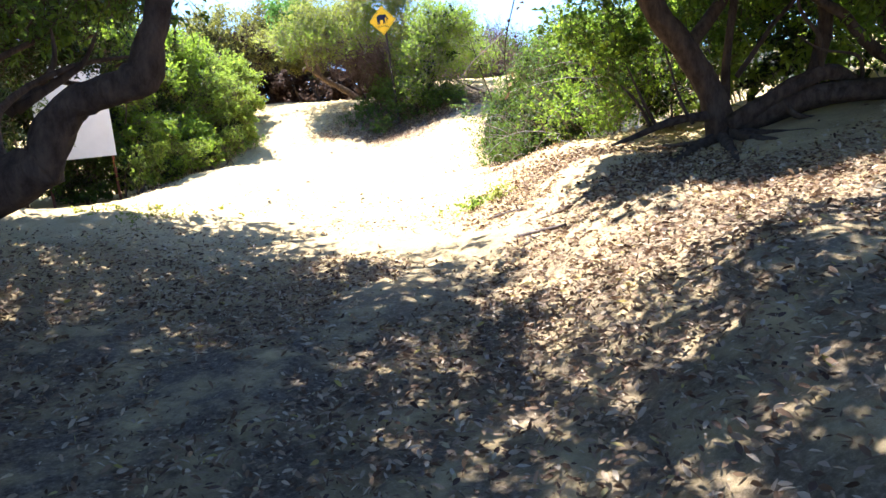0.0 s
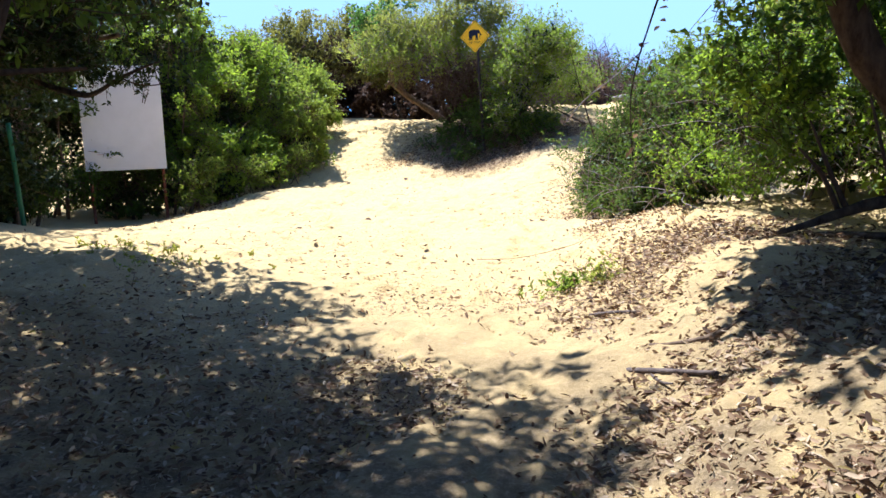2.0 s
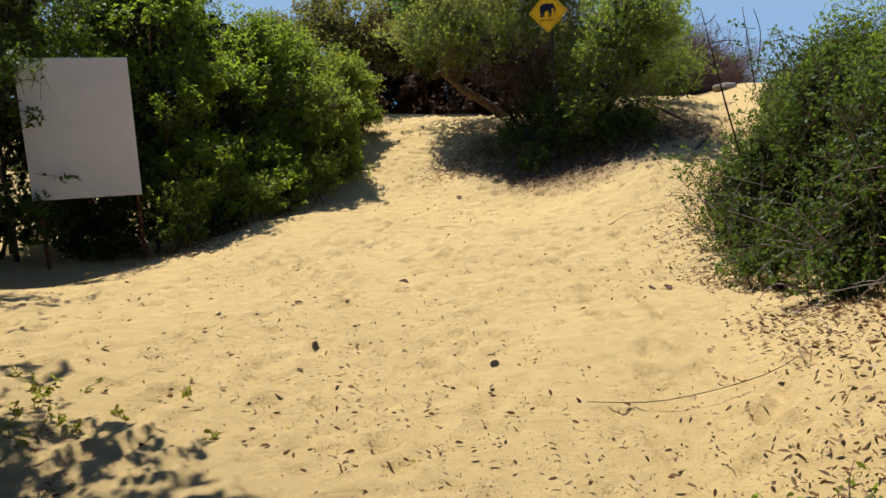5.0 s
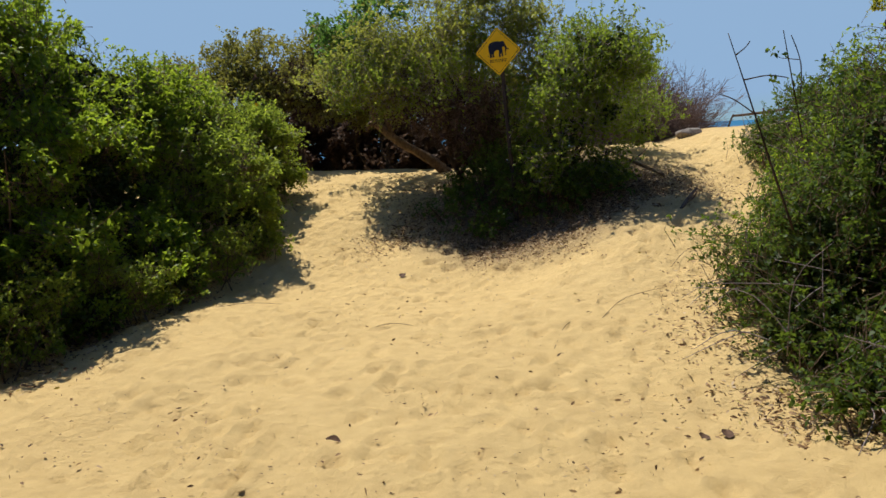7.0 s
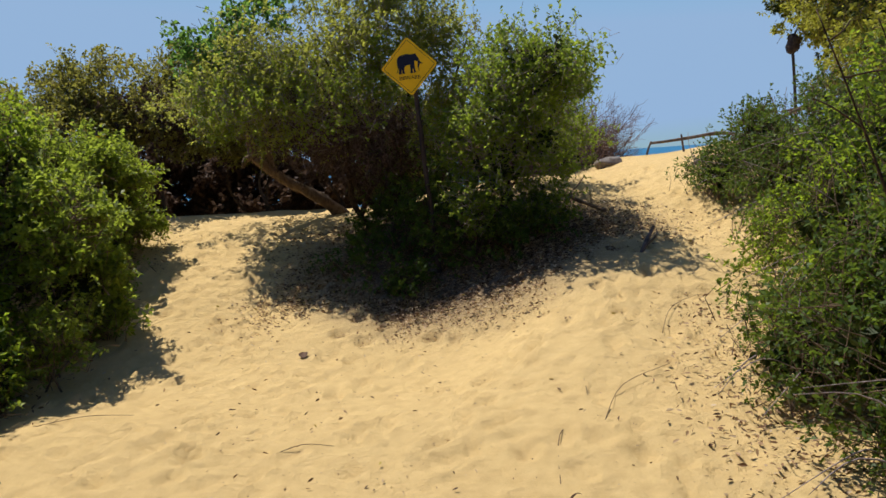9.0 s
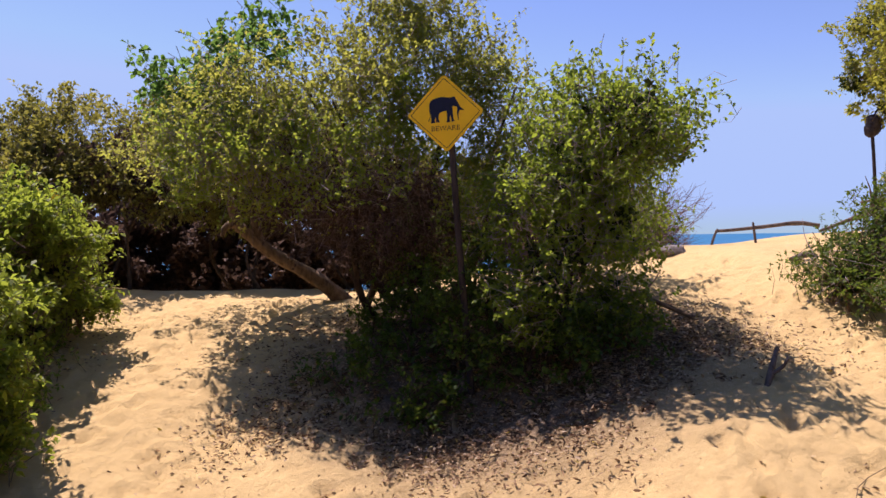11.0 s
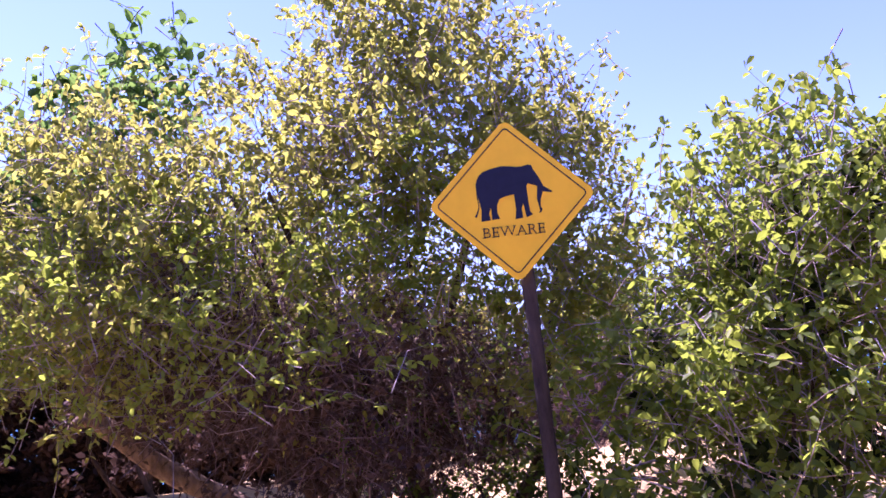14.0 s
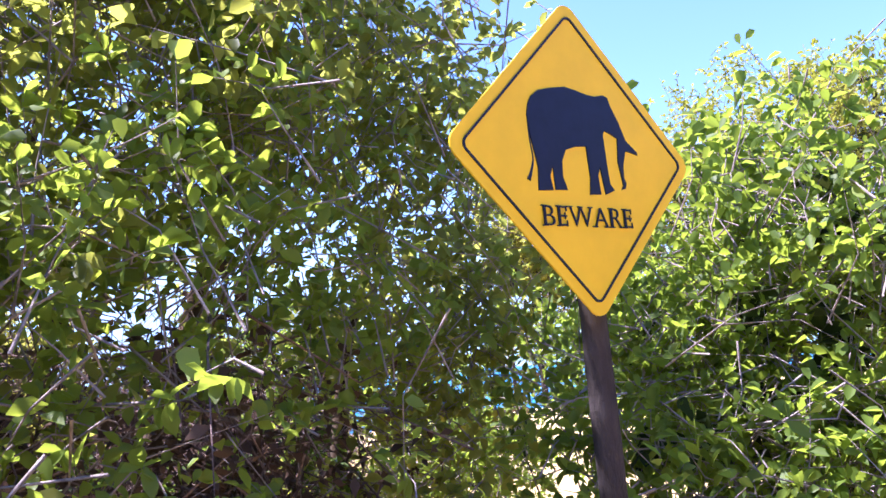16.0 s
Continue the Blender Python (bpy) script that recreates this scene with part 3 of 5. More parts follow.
# ---- the tree with the bent trunk, and the thicket round the sign ----
def bent_tree():
    t = thing("bent_tree", "low bushy coastal tree with a bent pale trunk and olive leaves", "tree")
    x, y = -1.55, 18.7
    part("trunk", tube([(x + 0.05, y + 0.05, gz(x, y) - 0.15), (x - 0.14, y, 1.36), (-2.02, 18.58, 1.62), (-2.4, 18.5, 1.86), (-2.7, 18.4, 2.14)], [0.125, 0.09, 0.075, 0.066, 0.06], 12, 0.12, 3), M_BARK_PALE, t, "bent pale brown trunk")
    part("limb", tube([(-2.68, 18.42, 2.1), (-2.76, 18.38, 2.4), (-2.64, 18.3, 2.8), (-2.3, 18.1, 3.3)], [0.07, 0.055, 0.045, 0.02], 9, 0.1, 5), M_BARK_PALE, t)
    part("limb", tube([(-2.5, 18.48, 1.94), (-2.54, 18.45, 2.3), (-2.36, 18.3, 2.7), (-1.7, 18.1, 3.4)], [0.06, 0.05, 0.04, 0.02], 9, 0.1, 6), M_BARK_PALE, t)
    part("broken_stub", tube([(-2.68, 18.42, 2.16), (-2.83, 18.38, 2.14), (-2.87, 18.36, 2.03)], [0.06, 0.035, 0.02], 8, 0.15, 7), M_BARK_PALE, t, "broken pale branch stub")
    for k, (a, b) in enumerate((((-1.4, 18.3), (-1.0, 17.6, 3.6)), ((-0.9, 17.9), (-0.4, 17.3, 3.9)), ((-0.7, 17.6), (-1.6, 16.9, 3.2)), ((-1.0, 18.0), (-1.9, 17.3, 3.5)), ((-0.6, 17.7), (0.1, 17.2, 3.4)), ((-1.2, 17.6), (-1.5, 16.7, 2.9)))):
        p = Vector((a[0], a[1], gz(*a) - 0.08))
        q = Vector(b)
        m1 = p.lerp(q, 0.35) + Vector((0.12 * (-1) ** k, -0.1, -0.15))
        part("limb", tube([p, m1, p.lerp(q, 0.7), q], [0.045, 0.034, 0.022, 0.008], 8, 0.12, 20 + k), M_BARK, t)
    blobs = BENT
    crown_parts(t, blobs, 5200, 11, (0.024, 0.05), M_OLIVE, 11, M_TWIG_GREY, "small olive and yellow-green leaves", length=(0.2, 0.55), simple=False, thick=0.0026, width=0.56, tuft=5, spread=0.13)
    # dry inner twigs, with the crown's shade put into their dark brown
    crown_parts(t, BENT_LOW, 2300, 9, (0.02, 0.045), M_DRY_SHADE, 17, M_TWIG_DRY, "dry brown inner twigs and leaves darkened as crown shade", length=(0.3, 0.7), shell=(0.1, 1.05), lift=-0.2, thick=0.0035, tuft=3, lumps=3)
    crown_parts(t, [(-2.3, 16.75, 2.75, 0.6, 0.35, 0.4), (-1.6, 16.45, 2.65, 0.6, 0.25, 0.45), (-2.85, 17.0, 2.75, 0.45, 0.4, 0.35), (-0.95, 16.65, 2.9, 0.5, 0.2, 0.5)], 950, 11, (0.024, 0.046), M_BRIGHT, 13, M_TWIG_GREY, "fresh leaves on the outer twigs", length=(0.2, 0.5), simple=False, thick=0.0027, width=0.56, shell=(0.5, 1.1))
    return t


def sprigs(parent, roots, seed, material, leaf=(0.03, 0.05), twig=M_TWIG_GREY):
    """Long thin shoots that stand out of a crown, with sparse leaves."""
    rng = np.random.default_rng(seed)
    a, b = np.array([r[0] for r in roots]), np.array([r[1] for r in roots])
    co, loops = twig_arrays(a, b, 0.003, 0.0008, 0.02)
    tagged(under(array_mesh("shoot_tangle", co, loops, 4, twig), parent), kind="stuff")
    k = 14
    u = rng.uniform(0.2, 1.0, (len(a), k, 1))
    u[:, 0], u[:, 1] = 1.0, 0.94
    pos = (a[:, None] + (b - a)[:, None] * u + rng.normal(0, 0.006, (len(a), k, 3))).reshape(-1, 3)
    way = unit(rng.normal(size=pos.shape)) + np.array([0, 0, 0.3])
    co, loops = leaf_arrays(pos, way, rng.uniform(leaf[0], leaf[1], len(pos)), rng)
    tagged(under(array_mesh("shoot_foliage", co, loops, 4, material), parent), kind="stuff")


def crown_top(blobs, x, y):
    """Height of the upper skin of a crown over (x, y), or None beside it."""
    tops = [bz + rz * math.sqrt(1 - q) for bx, by, bz, rx, ry, rz in blobs for q in [((x - bx) / rx) ** 2 + ((y - by) / ry) ** 2] if q < 0.8]
    return max(tops) if tops else None


# the two crowns near y 19 are hidden, added to shade the trunk
BENT = [(-1.7, 16.95, 2.95, 0.9, 0.65, 0.8), (-0.8, 16.95, 3.3, 0.85, 0.6, 0.85), (-2.45, 17.3, 2.95, 0.8, 0.8, 0.7), (-0.2, 17.1, 3.15, 0.6, 0.5, 0.65), (-1.2, 17.2, 3.55, 0.8, 0.6, 0.55), (-0.75, 17.0, 3.95, 0.4, 0.35, 0.3), (-1.05, 17.0, 4.15, 0.4, 0.38, 0.34), (-0.5, 17.0, 3.5, 0.4, 0.45, 0.35), (-2.9, 18.9, 2.95, 0.9, 0.8, 0.4), (-2.0, 19.0, 3.1, 0.9, 0.7, 0.5), (-2.9, 17.6, 2.9, 0.6, 0.7, 0.4), (-0.45, 16.8, 2.45, 0.4, 0.3, 0.5)]
BENT_LOW = [(-1.15, 16.8, 2.25, 0.7, 0.4, 0.55), (-1.85, 17.0, 2.45, 0.6, 0.45, 0.4), (-1.0, 17.4, 2.0, 0.8, 0.5, 0.7), (-1.6, 17.9, 2.5, 1.0, 0.7, 0.7)]
# crowns beyond y 17 are hidden, added to shade the dune beside
FRONT = [(0.45, 16.0, 1.55, 0.45, 0.4, 0.5), (0.7, 16.15, 2.1, 0.4, 0.4, 0.4), (0.33, 15.95, 2.5, 0.66, 0.5, 0.66), (0.1, 15.9, 1.75, 0.5, 0.42, 0.6), (0.3, 15.95, 1.95, 0.4, 0.4, 0.55), (0.42, 15.85, 2.95, 0.45, 0.42, 0.36), (0.74, 16.05, 2.7, 0.43, 0.42, 0.45), (0.0, 16.25, 2.4, 0.4, 0.42, 0.5), (0.68, 15.65, 2.95, 0.45, 0.35, 0.36), (0.93, 16.15, 2.9, 0.36, 0.38, 0.33), (0.65, 16.5, 2.5, 0.45, 0.4, 0.4), (1.0, 16.8, 2.55, 0.5, 0.5, 0.5), (1.0, 17.6, 2.4, 0.6, 0.6, 0.55), (1.1, 18.6, 2.5, 0.75, 0.7, 0.6), (1.5, 18.2, 2.0, 0.45, 0.5, 0.4)]
bent = bent_tree()
rng_s = np.random.default_rng(77)
roots = []
for k in range(34):
    x, y = rng_s.uniform(-2.2, 0.3), rng_s.uniform(16.5, 17.5)
    z = crown_top(BENT, x, y)
    if z:
        roots.append(((x, y, z - 0.15), (x + rng_s.normal(0, 0.15), y + rng_s.normal(0, 0.1), z + rng_s.uniform(0.08, 0.24))))
sprigs(bent, roots, 78, M_OLIVE)

creeper = thing("creeper", "bright green creeper hanging over the tree crown", "creeper")
crown_parts(creeper, [(-2.7, 17.1, 3.45, 0.5, 0.5, 0.38), (-2.25, 16.95, 3.75, 0.42, 0.45, 0.32), (-2.95, 17.2, 3.05, 0.38, 0.45, 0.4), (-2.5, 16.9, 3.0, 0.35, 0.35, 0.35)], 520, 10, (0.045, 0.085), M_VINE, 31, lift=-0.5, width=0.6, simple=False, ragged=0.6, shell=(0.3, 1.2), lumps=9, length=(0.25, 0.6))
sprigs(creeper, [((-2.3, 17.1, 3.8), (-2.1, 17.1, 4.15)), ((-2.65, 17.2, 3.65), (-2.55, 17.1, 4.1)), ((-2.95, 17.3, 3.1), (-3.25, 17.2, 3.2))], 32, M_VINE, (0.06, 0.09))
creeper.location = (-0.17, 0.75, 0.12)

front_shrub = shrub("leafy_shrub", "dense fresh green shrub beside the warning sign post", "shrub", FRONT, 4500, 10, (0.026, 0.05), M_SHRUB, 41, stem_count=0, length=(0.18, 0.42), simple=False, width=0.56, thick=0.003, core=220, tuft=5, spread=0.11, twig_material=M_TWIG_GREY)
stems(front_shrub, (0.1, 16.05), [(0.25, 15.9, 2.3), (0.6, 16.0, 2.4), (-0.05, 15.9, 2.0), (0.35, 15.9, 2.5), (-0.15, 16.1, 2.2), (0.3, 16.1, 1.9)], 0.028, M_BARK, 43)
rng_s = np.random.default_rng(87)
roots = []
for k in range(26):
    x, y = rng_s.uniform(-0.1, 1.2), rng_s.uniform(15.5, 16.2)
    z = crown_top(FRONT, x, y)
    if z:
        roots.append(((x, y, z - 0.12), (x + rng_s.normal(0.05, 0.12), y + rng_s.normal(0, 0.1), z + rng_s.uniform(0.06, 0.2))))
sprigs(front_shrub, roots, 88, M_BRIGHT, (0.035, 0.055))

# undergrowth takes the dark leaf tone as painted shade
low_growth = shrub("low_shrub", "low green undergrowth at the foot of the tree, coloured dark as shade", "shrub", [(-0.95, 16.6, 1.15, 0.55, 0.4, 0.45), (-0.35, 16.45, 1.2, 0.6, 0.4, 0.55), (0.0, 15.95, 1.0, 0.6, 0.4, 0.35), (0.3, 16.0, 1.2, 0.4, 0.4, 0.35), (-0.25, 17.0, 1.45, 0.5, 0.4, 0.4), (-0.6, 17.4, 1.8, 0.6, 0.5, 0.7), (-0.95, 17.1, 1.3, 0.4, 0.4, 0.35), (-1.45, 16.35, 0.85, 0.4, 0.35, 0.3), (-1.0, 15.95, 0.75, 0.4, 0.3, 0.28), (0.6, 16.1, 1.3, 0.3, 0.3, 0.25)], 2300, 10, (0.035, 0.06), M_DEEP_SHADE, 47, stem_count=14, floor=0.03, lift=0.1, twig_material=M_BARK, thick=0.003)

# ---- shrubs along the sand on the board's side ----
hedge_a = ((-6.1, 9.2, 1.2, 1.0, 1.1, 1.0), (-6.6, 9.3, 1.9, 1.1, 1.1, 1.2), (-7.2, 9.9, 2.2, 1.4, 1.5, 1.5), (-8.6, 8.5, 2.2, 1.5, 1.5, 1.9), (-6.15, 9.8, 0.9, 0.3, 0.3, 0.6), (-6.4, 10.0, 0.8, 0.6, 0.4, 0.6), (-6.1, 9.7, 1.5, 0.3, 0.3, 0.3), (-7.2, 9.3, 0.8, 0.9, 0.5, 0.7), (-6.5, 10.6, 0.8, 0.8, 0.5, 0.6))
hedge_b = ((-6.0, 11.95, 0.3, 0.7, 0.3, 0.4), (-5.3, 12.3, 0.35, 0.5, 0.3, 0.4), (-7.4, 11.6, 0.5, 0.8, 0.4, 0.7), (-6.9, 11.7, 0.5, 1.0, 0.4, 0.6), (-7.6, 10.6, 0.5, 0.9, 0.5, 0.7), (-6.4, 12.3, 0.45, 0.8, 0.4, 0.55), (-6.5, 10.3, 0.45, 0.7, 0.35, 0.55), (-6.6, 11.6, 1.5, 1.0, 1.0, 1.3), (-7.0, 12.0, 2.75, 1.4, 1.3, 0.9), (-6.0, 12.2, 1.1, 0.7, 0.8, 0.8), (-5.8, 12.0, 0.5, 0.7, 0.3, 0.5), (-5.1, 12.4, 0.5, 0.6, 0.35, 0.5))
hedge_c = ((-5.5, 12.9, 1.5, 0.95, 1.0, 1.2), (-5.9, 13.2, 2.7, 1.2, 1.2, 0.9), (-4.9, 12.7, 0.9, 0.5, 0.7, 0.6), (-4.6, 12.9, 0.45, 0.45, 0.6, 0.4))
hedge_d = ((-5.2, 14.2, 1.5, 1.0, 1.1, 1.2), (-5.5, 14.5, 2.55, 1.1, 1.2, 0.85), (-4.65, 14.0, 0.9, 0.5, 0.8, 0.6), (-4.25, 13.9, 0.6, 0.4, 0.7, 0.35))
hedge_e = ((-4.75, 15.5, 1.5, 0.95, 0.95, 1.1), (-5.1, 15.9, 2.25, 1.1, 1.1, 0.72), (-4.0, 15.3, 0.9, 0.45, 0.6, 0.55), (-3.95, 15.6, 0.65, 0.35, 0.7, 0.35), (-4.3, 15.9, 1.4, 0.5, 0.6, 0.6))
hedge_f = ((-5.1, 17.2, 1.9, 1.0, 1.1, 1.0), (-4.5, 17.7, 1.7, 0.65, 0.8, 0.8), (-4.4, 16.9, 1.2, 0.45, 0.5, 0.5), (-4.4, 17.9, 1.4, 0.4, 0.5, 0.4))
hedge = (hedge_a, hedge_b, hedge_c, hedge_d, hedge_e, hedge_f)
# first shrub gets the near-black tone: tree shade put into its colour
tones = (M_CANOPY_SHADE, M_DEEP_SHADE, M_HEDGE, M_HEDGE, M_BRIGHT, M_BRIGHT)
for k, blobs in enumerate(hedge):
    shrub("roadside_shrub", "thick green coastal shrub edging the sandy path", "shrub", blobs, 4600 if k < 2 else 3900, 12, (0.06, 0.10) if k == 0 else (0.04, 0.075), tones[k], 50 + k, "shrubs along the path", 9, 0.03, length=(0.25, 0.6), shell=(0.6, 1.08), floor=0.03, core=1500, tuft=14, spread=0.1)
low = (((-4.3, 13.2, 0.6, 0.45, 0.6, 0.36), 61), ((-3.95, 14.5, 0.68, 0.42, 0.6, 0.42), 62), ((-4.15, 16.1, 0.95, 0.3, 0.5, 0.35), 63), ((-4.65, 11.95, 0.6, 0.35, 0.4, 0.35), 64))
for blob, seed in low:
    shrub("low_shrub", "low fresh green bush spilling onto the sand", "shrub", (blob,), 230, 12, (0.03, 0.055), M_BRIGHT, seed, "low bushes at the sand edge", 4, 0.01, length=(0.15, 0.35))

# ---- dark thicket beyond the crest ----
thicket = (
    ((-4.9, 20.9, 3.1, 1.4, 1.0, 0.8), (-5.9, 21.6, 3.2, 1.5, 1.2, 0.8), (-5.9, 20.9, 2.0, 0.9, 0.8, 0.9), (-4.5, 20.7, 2.75, 1.0, 0.6, 0.4)),
    ((-3.0, 21.0, 2.85, 1.0, 0.6, 0.4), (-3.2, 21.5, 3.0, 1.3, 1.0, 0.8), (-3.6, 22.3, 3.4, 1.5, 1.2, 0.8)),
    ((-1.6, 22.0, 2.9, 1.3, 1.1, 1.0), (-0.6, 21.5, 2.4, 1.0, 0.9, 1.2), (0.4, 21.5, 2.2, 0.8, 0.8, 0.9)),
    ((-7.6, 21.5, 2.5, 1.6, 1.4, 1.0), (-7.0, 19.5, 2.2, 1.2, 1.4, 1.3)),
)
for k, blobs in enumerate(thicket):
    shrub("thicket_tree", "tangled olive thicket with a dark hollow beneath its canopy", "tree", blobs, 3000, 11, (0.05, 0.085), M_THICKET, 70 + k, "thicket beyond the crest", 3, 0.03, twig_material=M_BARK, length=(0.3, 0.7), shell=(0.4, 1.05), core=600, core_material=M_DRY_SHADE)
# filler behind the canopy; its dark brown stands for the hollow's shade
shrub("thicket_tree", "dense filler thicket, coloured dark brown as the shade of the hollow", "tree", ((-4.5, 24.2, 2.2, 3.0, 1.0, 1.3), (-4.5, 23.6, 1.2, 3.2, 0.9, 0.9), (-1.0, 23.8, 1.6, 2.0, 0.9, 1.5), (-8.0, 23.6, 1.8, 2.0, 1.0, 1.8), (-6.2, 23.0, 1.6, 1.2, 0.9, 1.0)), 7500, 12, (0.10, 0.16), M_DRY_SHADE, 79, "thicket beyond the crest", 4, 0.04, lumps=0, length=(0.3, 0.7), shell=(0.1, 1.0), ragged=0.1, floor=-0.2)

# ---- shrubs on the other side ----
bank_a = ((1.6, 11.5, 0.95, 0.75, 0.85, 0.7), (2.15, 11.7, 1.65, 0.85, 0.85, 0.75), (1.25, 11.1, 0.55, 0.4, 0.6, 0.3), (1.3, 12.3, 0.7, 0.35, 0.5, 0.35), (1.2, 10.2, 0.5, 0.3, 0.4, 0.2))
bank_b = ((2.0, 10.0, 1.25, 0.75, 0.8, 0.9), (2.7, 9.8, 1.75, 0.9, 0.9, 0.7), (1.6, 9.6, 0.8, 0.5, 0.6, 0.4), (1.45, 9.2, 0.55, 0.45, 0.5, 0.25))
bank_c = ((1.8, 12.75, 0.8, 0.4, 0.5, 0.35), (2.4, 13.2, 1.35, 0.65, 0.9, 0.75), (2.9, 13.4, 1.75, 0.8, 0.9, 0.8))
bank_d = ((3.1, 15.2, 1.6, 0.75, 0.75, 0.55), (3.5, 14.7, 2.0, 0.85, 0.85, 0.65), (3.0, 14.3, 1.5, 0.5, 0.5, 0.5), (2.8, 16.3, 1.55, 0.4, 0.5, 0.35), (3.4, 16.3, 1.9, 0.7, 0.7, 0.5))
bank_e = ((2.6, 7.4, 1.4, 0.8, 0.7, 0.7), (2.4, 8.2, 1.6, 0.8, 0.9, 0.9), (3.4, 8.0, 2.2, 1.0, 1.0, 1.0), (1.75, 7.9, 1.0, 0.5, 0.6, 0.4))
bank_f = ((3.5, 7.3, 1.2, 0.8, 0.5, 0.5), (4.5, 6.7, 1.2, 0.8, 0.5, 0.6), (3.6, 6.9, 1.7, 0.9, 0.8, 1.0), (4.6, 7.4, 2.0, 1.2, 1.2, 1.5), (5.2, 5.6, 2.0, 1.0, 1.3, 1.5), (3.6, 8.6, 2.6, 1.2, 1.0, 1.0))
bank_g = ((6.0, 8.5, 2.4, 1.6, 1.5, 1.9), (4.5, 9.8, 2.5, 1.5, 1.2, 1.6), (6.6, 6.0, 2.4, 1.2, 1.6, 1.9))
right = (bank_a, bank_b, bank_c, bank_d, bank_e, bank_f, bank_g)
# last two bushes take the lighter green to paint their backlit brightness
tones = (M_DEEP_SHADE, M_DEEP_SHADE, M_HEDGE, M_DEEP_SHADE, M_HEDGE, M_BRIGHT, M_BRIGHT)
for k, blobs in enumerate(right):
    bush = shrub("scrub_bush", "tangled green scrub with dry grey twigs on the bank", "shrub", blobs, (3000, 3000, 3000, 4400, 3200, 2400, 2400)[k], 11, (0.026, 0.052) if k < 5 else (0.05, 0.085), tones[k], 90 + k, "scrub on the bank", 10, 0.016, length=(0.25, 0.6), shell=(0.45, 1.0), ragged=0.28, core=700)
    rnd = random.Random(400 + k)
    for n in range(44 if k < 5 else 8):
        bl = blobs[n % len(blobs)]
        a = Vector((bl[0] + rnd.uniform(-0.5, 0.5) * bl[3], bl[1] + rnd.uniform(-0.5, 0.5) * bl[4], bl[2] - 0.2 * bl[5]))
        d = Vector((rnd.uniform(-1.2, 0.4), rnd.uniform(-1.1, 0.3), rnd.uniform(-0.5, 1.1))).normalized()
        far = rnd.uniform(0.9, 1.35)
        if n % 2:
            d = Vector((rnd.gauss(-0.4, 0.7), rnd.gauss(-0.3, 0.7), rnd.gauss(0.2, 0.7))).normalized()
            far = rnd.uniform(1.0, 1.45)
        e = a + d * (max(bl[3:]) * far)
        e.z = max(e.z, gz(e.x, e.y) + 0.04)
        m = a.lerp(e, 0.5) + Vector((rnd.uniform(-0.1, 0.1), rnd.uniform(-0.1, 0.1), rnd.uniform(0, 0.15)))
        part("dry_twig", tube([a, m, e], [0.005, 0.0038, 0.0015], 5, 0.1, n), M_TWIG_GREY, bush, "bare dry grey twig")

    if k == 0:
        for n, line in enumerate((((1.14, 11.1, 1.25), (1.0, 11.15, 1.7), (0.9, 11.2, 2.05), (0.78, 11.3, 2.5)), ((0.93, 11.2, 1.98), (0.8, 11.22, 2.08), (0.7, 11.2, 2.12)), ((0.86, 11.24, 2.2), (1.0, 11.2, 2.22), (1.12, 11.2, 2.2)), ((1.3, 11.4, 1.8), (1.2, 11.35, 2.2), (1.12, 11.3, 2.5)), ((1.35, 11.6, 2.0), (1.35, 11.6, 2.3), (1.28, 11.6, 2.5)), ((0.82, 11.28, 2.36), (0.87, 11.25, 2.4), (0.9, 11.25, 2.44)))):
            r = 0.009 if n == 0 else 0.005
            part("dry_twig", tube(line, [r, r * 0.8, r * 0.55, r * 0.3][:len(line)], 5, 0.15, n), M_BARK, bush, "bare dark dead twig")

# ---- trees over the start of the path ----
BR = ((-3.05, 6.6, 1.8), (-2.93, 6.6, 1.81), (-2.78, 6.6, 1.89), (-2.59, 6.6, 1.97), (-2.42, 6.6, 2.03))
TW = ((-2.72, 6.6, 1.92), (-2.64, 6.6, 1.88), (-2.5, 6.6, 1.86), (-2.34, 6.6, 1.88))


